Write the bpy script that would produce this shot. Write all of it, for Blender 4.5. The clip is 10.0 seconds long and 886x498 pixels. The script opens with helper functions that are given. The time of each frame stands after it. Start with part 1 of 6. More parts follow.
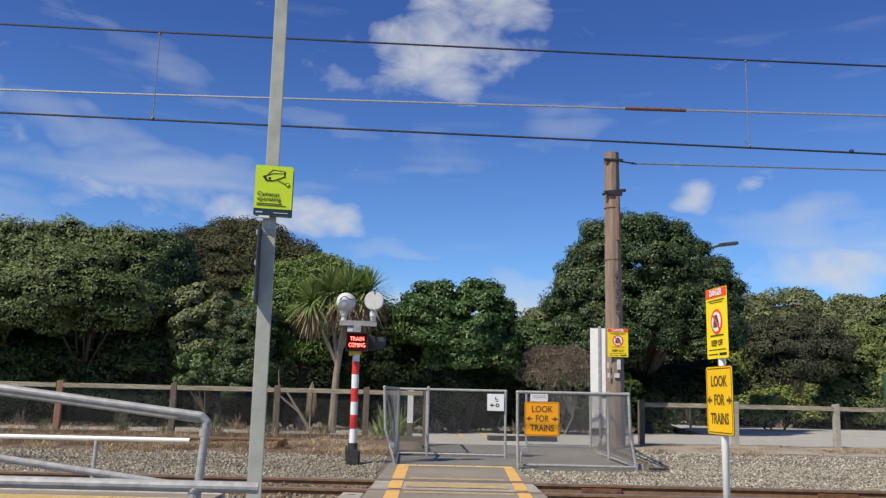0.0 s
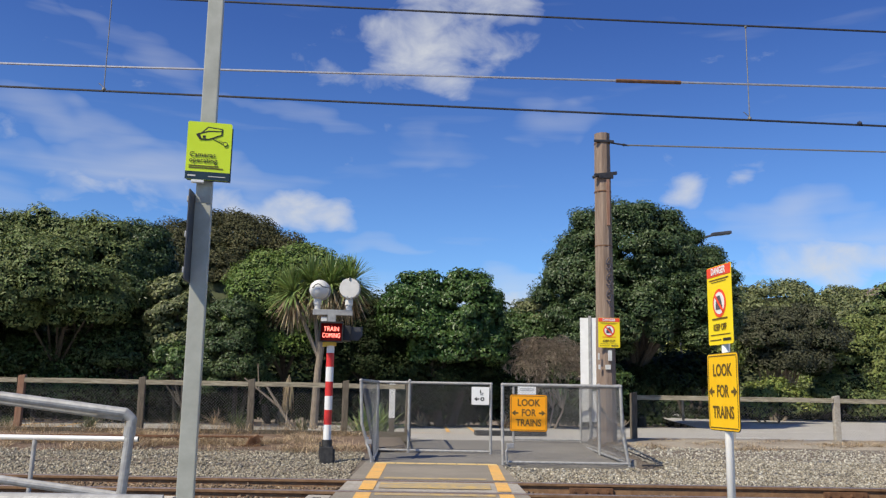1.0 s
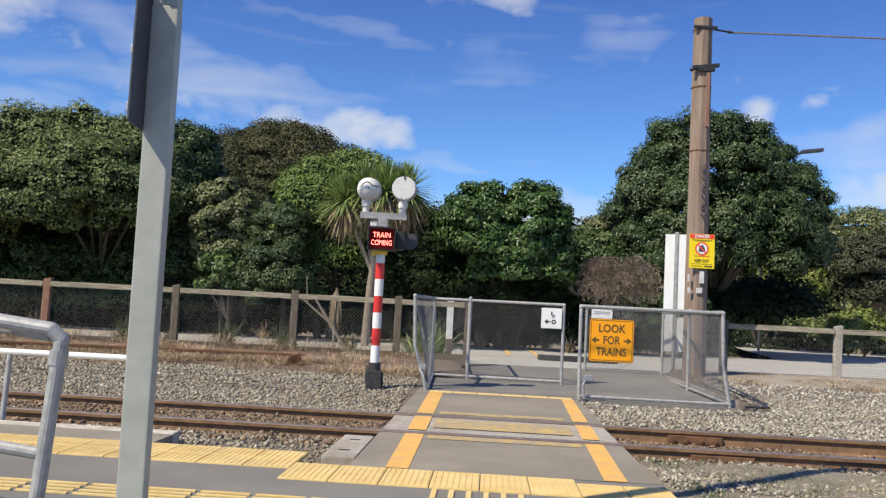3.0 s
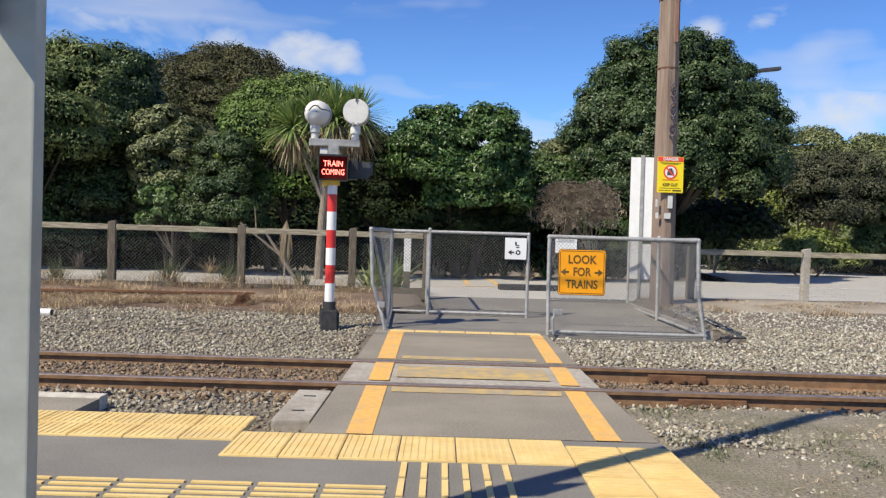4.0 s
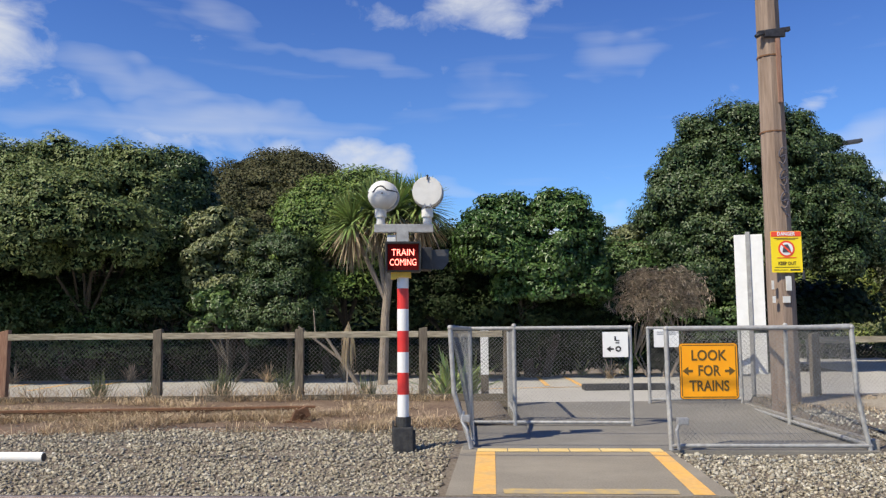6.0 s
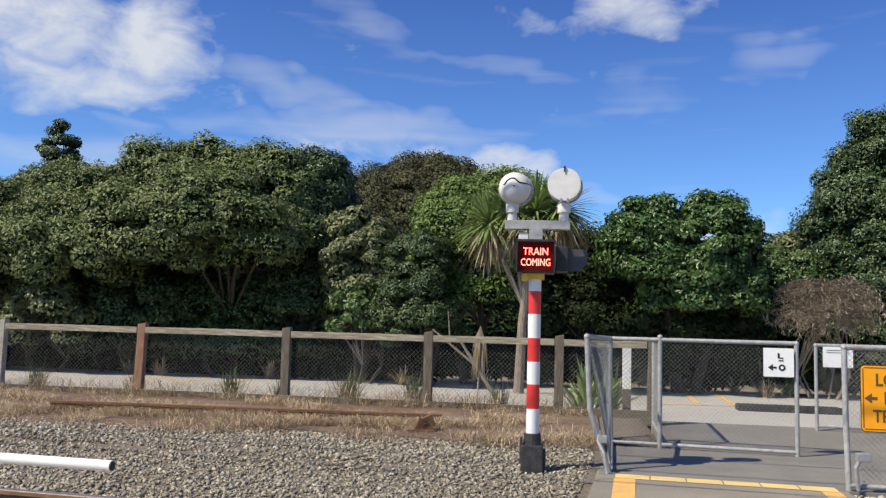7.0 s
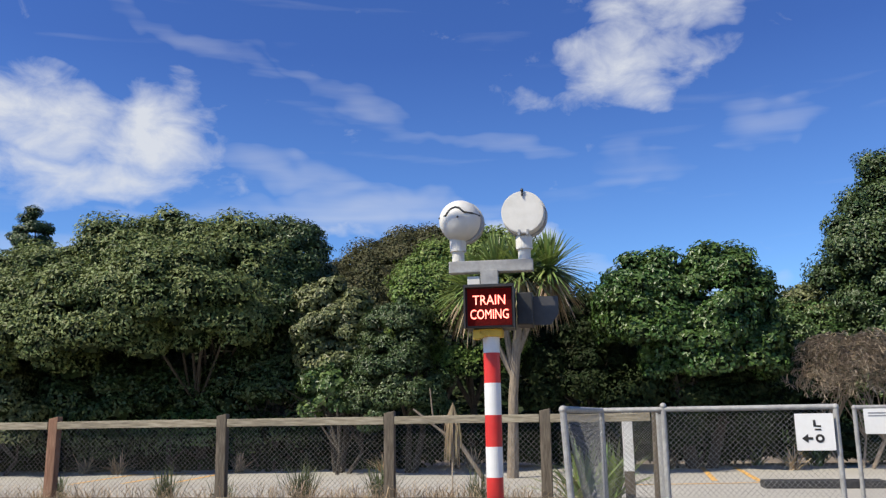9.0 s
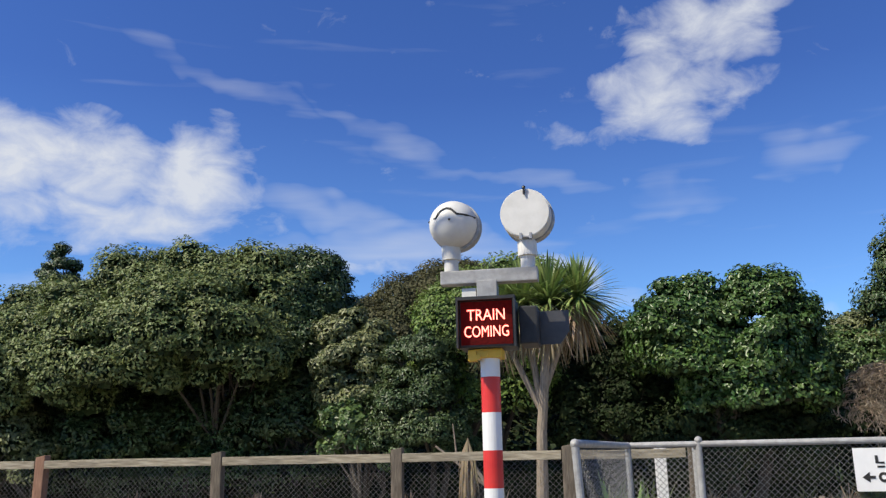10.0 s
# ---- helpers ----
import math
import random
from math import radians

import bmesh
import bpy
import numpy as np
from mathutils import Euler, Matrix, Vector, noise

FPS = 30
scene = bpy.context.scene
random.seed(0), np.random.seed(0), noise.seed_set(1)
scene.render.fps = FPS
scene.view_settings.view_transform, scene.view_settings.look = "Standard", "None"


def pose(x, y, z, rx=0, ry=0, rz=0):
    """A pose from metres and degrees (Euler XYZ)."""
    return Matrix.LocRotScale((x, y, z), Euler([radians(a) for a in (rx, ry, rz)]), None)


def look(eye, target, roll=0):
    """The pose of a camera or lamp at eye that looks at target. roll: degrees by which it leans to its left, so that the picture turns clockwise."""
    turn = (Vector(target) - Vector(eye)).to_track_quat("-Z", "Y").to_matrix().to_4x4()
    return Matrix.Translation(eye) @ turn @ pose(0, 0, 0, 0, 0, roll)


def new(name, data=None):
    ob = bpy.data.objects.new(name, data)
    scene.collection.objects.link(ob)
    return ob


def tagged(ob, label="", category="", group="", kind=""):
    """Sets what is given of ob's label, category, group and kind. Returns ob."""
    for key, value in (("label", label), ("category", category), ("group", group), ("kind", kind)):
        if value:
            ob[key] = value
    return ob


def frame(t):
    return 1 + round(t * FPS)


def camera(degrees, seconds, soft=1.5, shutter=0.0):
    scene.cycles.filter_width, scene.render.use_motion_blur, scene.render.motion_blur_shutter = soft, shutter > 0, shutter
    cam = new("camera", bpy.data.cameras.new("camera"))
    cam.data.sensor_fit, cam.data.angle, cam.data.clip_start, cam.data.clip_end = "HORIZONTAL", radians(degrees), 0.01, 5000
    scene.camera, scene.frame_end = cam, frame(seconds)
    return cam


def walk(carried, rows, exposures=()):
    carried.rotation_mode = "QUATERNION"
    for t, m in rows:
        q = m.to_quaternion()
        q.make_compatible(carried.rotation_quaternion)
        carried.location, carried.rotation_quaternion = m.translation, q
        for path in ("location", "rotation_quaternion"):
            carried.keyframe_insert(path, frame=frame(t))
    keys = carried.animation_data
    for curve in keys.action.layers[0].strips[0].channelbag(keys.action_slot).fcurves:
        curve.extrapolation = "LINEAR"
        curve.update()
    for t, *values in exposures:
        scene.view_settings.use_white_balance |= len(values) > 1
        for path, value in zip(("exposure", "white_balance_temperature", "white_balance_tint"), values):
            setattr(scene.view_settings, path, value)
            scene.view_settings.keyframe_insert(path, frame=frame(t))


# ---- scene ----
cam = camera(55.1, 10.0, 1.3)
PATH = [
    (0, (0.161, 0.131, 1.048), (0.308, 2.096, 1.395), 1.3),
    (0.5, (0.286, 0.503, 1.037), (0.473, 2.453, 1.443), 1.2),
    (1, (0.409, 0.972, 1.041), (0.576, 2.937, 1.375), 1.0),
    (1.5, (0.519, 1.494, 1.036), (0.581, 3.481, 1.253), 0.8),
    (2, (0.568, 1.992, 1.033), (0.636, 3.977, 1.263), -0.1),
    (2.2, (0.563, 2.169, 1.038), (0.588, 4.153, 1.284), -0.5),
    (3.3, (0.399, 3.228, 1.05), (0.449, 5.224, 1.169), 3.5),
    (3.5, (0.425, 3.343, 1.059), (0.459, 5.339, 1.185), 2.6),
    (4, (0.374, 3.801, 1.13), (0.531, 5.795, 1.103), 1.7),
    (4.5, (0.316, 4.184, 1.126), (0.374, 6.181, 1.22), 1.6),
    (5, (0.354, 4.592, 1.141), (0.477, 6.575, 1.366), -1.3),
    (5.2, (0.286, 4.741, 1.161), (0.392, 6.728, 1.363), -1.7),
    (6.3, (0.147, 5.673, 1.134), (0.099, 7.663, 1.332), 0.3),
    (6.5, (0.152, 5.834, 1.174), (0.029, 7.821, 1.36), 0.3),
    (6.6, (0.144, 5.905, 1.188), (-0.019, 7.887, 1.4), 0.4),
    (7, (0.223, 6.2, 1.15), (-0.092, 8.164, 1.36), 1.7),
    (7.5, (0.231, 6.609, 1.154), (0.086, 8.586, 1.415), 1.1),
    (8, (0.278, 7.127, 1.129), (0.054, 9.084, 1.477), 3.3),
    (8.5, (0.35, 7.613, 1.13), (-0.016, 9.531, 1.565), 2.5),
    (9, (0.495, 8.097, 1.163), (0.172, 10.032, 1.554), -0.9),
    (9.5, (0.532, 8.525, 1.135), (0.188, 10.453, 1.54), 1.0),
    (10, (0.638, 8.992, 1.147), (0.234, 10.892, 1.623), -1.1),
]
walk(cam, [(t, look(eye, target, roll)) for t, eye, target, roll in PATH], [(0, 0.02), (1, 0.09), (2, 0.14), (3.5, 0.27), (10, 0.27)])

# ---------------------------------------------------------------- light
SUN_FROM = Vector((-0.528, -0.396, 0.752)).normalized()
sun_data = bpy.data.lights.new("sun", "SUN")
sun_data.energy, sun_data.angle, sun_data.color = 5.0, radians(0.53), (1.0, 0.91, 0.74)
sun = new("sun", sun_data)
sun.matrix_world = look((0, 0, 30), Vector((0, 0, 30)) - SUN_FROM)

world = bpy.data.worlds.new("sky")
scene.world = world
world.use_nodes = True
wt = world.node_tree
wt.nodes.clear()


def wnode(kind, **sockets):
    n = wt.nodes.new(kind)
    for k, v in sockets.items():
        n.inputs[int(k[1:])].default_value = v
    return n


def wmath(op, a, b=None, clamp=False):
    n = wt.nodes.new("ShaderNodeMath")
    n.operation, n.use_clamp = op, clamp
    for i, v in enumerate((a, b)):
        if v is None:
            continue
        if isinstance(v, (int, float)):
            n.inputs[i].default_value = v
        else:
            wt.links.new(v, n.inputs[i])
    return n.outputs[0]


def build_sky():
    sky = wt.nodes.new("ShaderNodeTexSky")
    sky.sky_type, sky.sun_disc = "NISHITA", False
    sky.sun_elevation = math.asin(SUN_FROM.z)
    sky.sun_rotation = math.atan2(SUN_FROM.x, SUN_FROM.y)
    sky.air_density, sky.dust_density, sky.ozone_density = 1.0, 0.3, 2.5
    tint = wt.nodes.new("ShaderNodeMix")
    tint.data_type, tint.blend_type = "RGBA", "MULTIPLY"
    tint.inputs[0].default_value = 1.0
    wt.links.new(sky.outputs[0], tint.inputs[6])

    co = wt.nodes.new("ShaderNodeTexCoord")
    sep = wt.nodes.new("ShaderNodeSeparateXYZ")
    wt.links.new(co.outputs["Generated"], sep.inputs[0])
    az = wmath("MULTIPLY", wmath("ARCTAN2", sep.outputs[0], sep.outputs[1]), 57.2958)
    el = wmath("MULTIPLY", wmath("ARCSINE", sep.outputs[2]), 57.2958)
    rise = wt.nodes.new("ShaderNodeMapRange")
    rise.inputs[1].default_value, rise.inputs[2].default_value = 5.0, 24.0
    wt.links.new(el, rise.inputs[0])
    tone = wt.nodes.new("ShaderNodeMix")
    tone.data_type = "RGBA"
    wt.links.new(rise.outputs[0], tone.inputs[0])
    tone.inputs[6].default_value, tone.inputs[7].default_value = (0.97, 1.42, 1.98, 1), (0.55, 0.84, 1.54, 1)
    wt.links.new(tone.outputs[2], tint.inputs[7])
    comb = wt.nodes.new("ShaderNodeCombineXYZ")
    wt.links.new(az, comb.inputs[0])
    wt.links.new(wmath("MULTIPLY", el, 1.6), comb.inputs[1])

    def fbm(scale, detail, rough, stretch=(1, 1, 1), turn=0.0):
        mp = wt.nodes.new("ShaderNodeMapping")
        mp.inputs["Scale"].default_value = stretch
        mp.inputs["Rotation"].default_value = (0, 0, turn)
        wt.links.new(comb.outputs[0], mp.inputs[0])
        n = wt.nodes.new("ShaderNodeTexNoise")
        n.inputs["Scale"].default_value, n.inputs["Detail"].default_value = scale, detail
        n.inputs["Roughness"].default_value, n.inputs["Distortion"].default_value = rough, 0.4
        wt.links.new(mp.outputs[0], n.inputs["Vector"])
        return n.outputs[0]

    waz = wmath("ADD", az, wmath("MULTIPLY", wmath("SUBTRACT", fbm(0.16, 2.0, 0.5), 0.5), 9.0))
    wel = wmath("ADD", el, wmath("MULTIPLY", wmath("SUBTRACT", fbm(0.21, 2.0, 0.5, (1, 1.1, 1), 0.7), 0.5), 4.0))

    def blob(a, e, sa, se, strength=1.0, turn=0.0):
        c, s = math.cos(radians(turn)), math.sin(radians(turn))
        da, de = wmath("SUBTRACT", waz, a), wmath("SUBTRACT", wel, e)
        p = wmath("ADD", wmath("MULTIPLY", da, c / sa), wmath("MULTIPLY", de, s / sa))
        q = wmath("ADD", wmath("MULTIPLY", da, -s / se), wmath("MULTIPLY", de, c / se))
        r = wmath("ADD", wmath("MULTIPLY", p, p), wmath("MULTIPLY", q, q))
        return wmath("MULTIPLY", wmath("SUBTRACT", 1.0, r, True), strength)

    def total(blobs):
        out = blobs[0]
        for b in blobs[1:]:
            out = wmath("MAXIMUM", out, b)
        return out

    puffs = total([
        blob(3.4, 22.8, 7.5, 3.4), blob(6.5, 27.0, 7.0, 3.0, 0.9), blob(-2.5, 20.6, 2.6, 1.6, 0.35), blob(7.0, 6.3, 10.0, 1.5, 1.0), blob(29.0, 8.6, 6.5, 1.8, 0.9), blob(-15.5, 12.6, 10.0, 1.6, 0.6),
        blob(-29.0, 18.2, 5.0, 4.2, 1.1), blob(-37.0, 18.6, 8.0, 3.6, 1.1), blob(-33.5, 15.4, 11.0, 2.6, 0.9),
        blob(-6.0, 11.6, 7.0, 1.7, 1.0), blob(-48.0, 14.0, 9.0, 4.0), blob(21.5, 13.4, 3.0, 1.6, 0.9),
        blob(45.0, 19.0, 12.0, 5.0), blob(120.0, 24.0, 25.0, 9.0), blob(-130.0, 30.0, 25.0, 9.0)])
    n1 = fbm(0.28, 9.0, 0.6)
    cum = wmath("MULTIPLY", wmath("SUBTRACT", wmath("ADD", puffs, wmath("MULTIPLY", wmath("SUBTRACT", n1, 0.5), 1.7)), 0.25), 1.1, True)

    veils = total([
        blob(-15.0, 13.8, 13.0, 1.9, 0.95), blob(-20.0, 16.2, 7.0, 1.5, 0.75, -12), blob(-15.5, 20.8, 8.0, 1.1, 0.5, -24),
        blob(-8.0, 18.6, 9.0, 0.9, 0.55, -8), blob(27.5, 10.6, 6.0, 2.2, 0.95), blob(33.0, 9.8, 5.0, 2.4, 0.9),
        blob(13.0, 18.2, 5.0, 1.6, 0.6), blob(9.5, 7.6, 5.0, 1.3, 1.0), blob(0.0, 9.8, 4.0, 0.7, 0.6), blob(4.0, 16.2, 5.0, 1.4, 0.35),
        blob(-30.0, 10.5, 12.0, 2.4, 0.8), blob(-27, 24.5, 9.0, 1.2, 0.4, -20), blob(0.0, 3.0, 90.0, 5.5, 0.5)])
    n2 = fbm(0.30, 4.0, 0.48, (0.28, 1.4, 1), 0.15)
    vei = wmath("MULTIPLY", wmath("SUBTRACT", wmath("ADD", veils, wmath("MULTIPLY", wmath("SUBTRACT", n2, 0.5), 1.3)), 0.14), 0.52, True)
    cover = wmath("MAXIMUM", wmath("MULTIPLY", cum, 0.9), wmath("MULTIPLY", vei, 0.85), True)

    mix = wt.nodes.new("ShaderNodeMix")
    mix.data_type = "RGBA"
    wt.links.new(cover, mix.inputs[0])
    wt.links.new(tint.outputs[2], mix.inputs[6])
    mix.inputs[7].default_value = (8.6, 8.9, 9.4, 1)
    bg = wt.nodes.new("ShaderNodeBackground")
    bg.inputs[1].default_value = 0.072
    wt.links.new(mix.outputs[2], bg.inputs[0])
    out = wt.nodes.new("ShaderNodeOutputWorld")
    wt.links.new(bg.outputs[0], out.inputs[0])


build_sky()


# ---------------------------------------------------------------- materials
def material(name, a, b, scale=8.0, rough=0.7, metal=0.0, bump=0.0, bump_scale=None, blotch=None, blotch_scale=1.2,
             blotch_amount=0.5, per=None, hue=0.025, spread=(0.6, 1.45), spec=0.5, stretch=(1, 1, 1), detail=6.0, translucent=0.0, coat=0.0, emit=0.0, space="Object"):
    """Two tones mixed by fine grain, larger stains of a third tone, and relief."""
    m = bpy.data.materials.new(name)
    m.use_nodes = True
    nt = m.node_tree
    p = nt.nodes["Principled BSDF"]
    p.inputs["Roughness"].default_value, p.inputs["Metallic"].default_value = rough, metal
    p.inputs["Specular IOR Level"].default_value = spec
    co = nt.nodes.new("ShaderNodeTexCoord")
    if space == "World":
        geo = nt.nodes.new("ShaderNodeNewGeometry")
        vec = geo.outputs["Position"]
    else:
        vec = co.outputs["Object"]
    mp = nt.nodes.new("ShaderNodeMapping")
    mp.inputs["Scale"].default_value = stretch
    nt.links.new(vec, mp.inputs[0])

    def tex(s, d=detail, r=0.6):
        n = nt.nodes.new("ShaderNodeTexNoise")
        n.inputs["Scale"].default_value, n.inputs["Detail"].default_value, n.inputs["Roughness"].default_value = s, d, r
        nt.links.new(mp.outputs[0], n.inputs["Vector"])
        return n.outputs[0]

    def mixed(f, x, y, f0=0.35, f1=0.65):
        r = nt.nodes.new("ShaderNodeMapRange")
        r.inputs[1].default_value, r.inputs[2].default_value = f0, f1
        nt.links.new(f, r.inputs[0])
        k = nt.nodes.new("ShaderNodeMix")
        k.data_type = "RGBA"
        nt.links.new(r.outputs[0], k.inputs[0])
        for i, v in ((6, x), (7, y)):
            if isinstance(v, tuple):
                k.inputs[i].default_value = (*v, 1)
            else:
                nt.links.new(v, k.inputs[i])
        return k.outputs[2]

    grain = tex(scale)
    col = mixed(grain, a, b)
    if per:
        geo = nt.nodes.new("ShaderNodeNewGeometry") if per == "island" else nt.nodes.new("ShaderNodeObjectInfo")
        rnd = geo.outputs["Random Per Island"] if per == "island" else geo.outputs["Random"]
        h = nt.nodes.new("ShaderNodeHueSaturation")
        r1 = nt.nodes.new("ShaderNodeMapRange")
        r1.inputs[3].default_value, r1.inputs[4].default_value = spread
        nt.links.new(rnd, r1.inputs[0])
        nt.links.new(r1.outputs[0], h.inputs["Value"])
        wrap = nt.nodes.new("ShaderNodeMath")
        wrap.operation = "FRACT"
        mul = nt.nodes.new("ShaderNodeMath")
        mul.operation, mul.inputs[1].default_value = "MULTIPLY", 7.31
        nt.links.new(rnd, mul.inputs[0])
        nt.links.new(mul.outputs[0], wrap.inputs[0])
        r2 = nt.nodes.new("ShaderNodeMapRange")
        r2.inputs[3].default_value, r2.inputs[4].default_value = 0.5 - hue, 0.5 + hue
        nt.links.new(wrap.outputs[0], r2.inputs[0])
        nt.links.new(r2.outputs[0], h.inputs["Hue"])
        nt.links.new(col, h.inputs["Color"])
        col = h.outputs[0]
    if blotch:
        k = nt.nodes.new("ShaderNodeMix")
        k.data_type = "RGBA"
        r = nt.nodes.new("ShaderNodeMapRange")
        r.inputs[1].default_value, r.inputs[2].default_value, r.inputs[4].default_value = 0.45, 0.7, blotch_amount
        nt.links.new(tex(blotch_scale, 8.0, 0.65), r.inputs[0])
        nt.links.new(r.outputs[0], k.inputs[0])
        nt.links.new(col, k.inputs[6])
        k.inputs[7].default_value = (*blotch, 1)
        col = k.outputs[2]
    nt.links.new(col, p.inputs["Base Color"])
    if coat:
        p.inputs["Coat Weight"].default_value = coat
    if bump:
        bn = nt.nodes.new("ShaderNodeBump")
        bn.inputs["Strength"].default_value, bn.inputs["Distance"].default_value = bump, 0.02
        nt.links.new(tex(bump_scale or scale * 2), bn.inputs["Height"])
        nt.links.new(bn.outputs[0], p.inputs["Normal"])
    if emit:
        nt.links.new(col, p.inputs["Emission Color"])
        p.inputs["Emission Strength"].default_value = emit
    if translucent:
        tr = nt.nodes.new("ShaderNodeBsdfTranslucent")
        nt.links.new(col, tr.inputs[0])
        ms = nt.nodes.new("ShaderNodeMixShader")
        ms.inputs[0].default_value = translucent
        out = nt.nodes["Material Output"]
        nt.links.new(p.outputs[0], ms.inputs[1])
        nt.links.new(tr.outputs[0], ms.inputs[2])
        nt.links.new(ms.outputs[0], out.inputs[0])
    return m


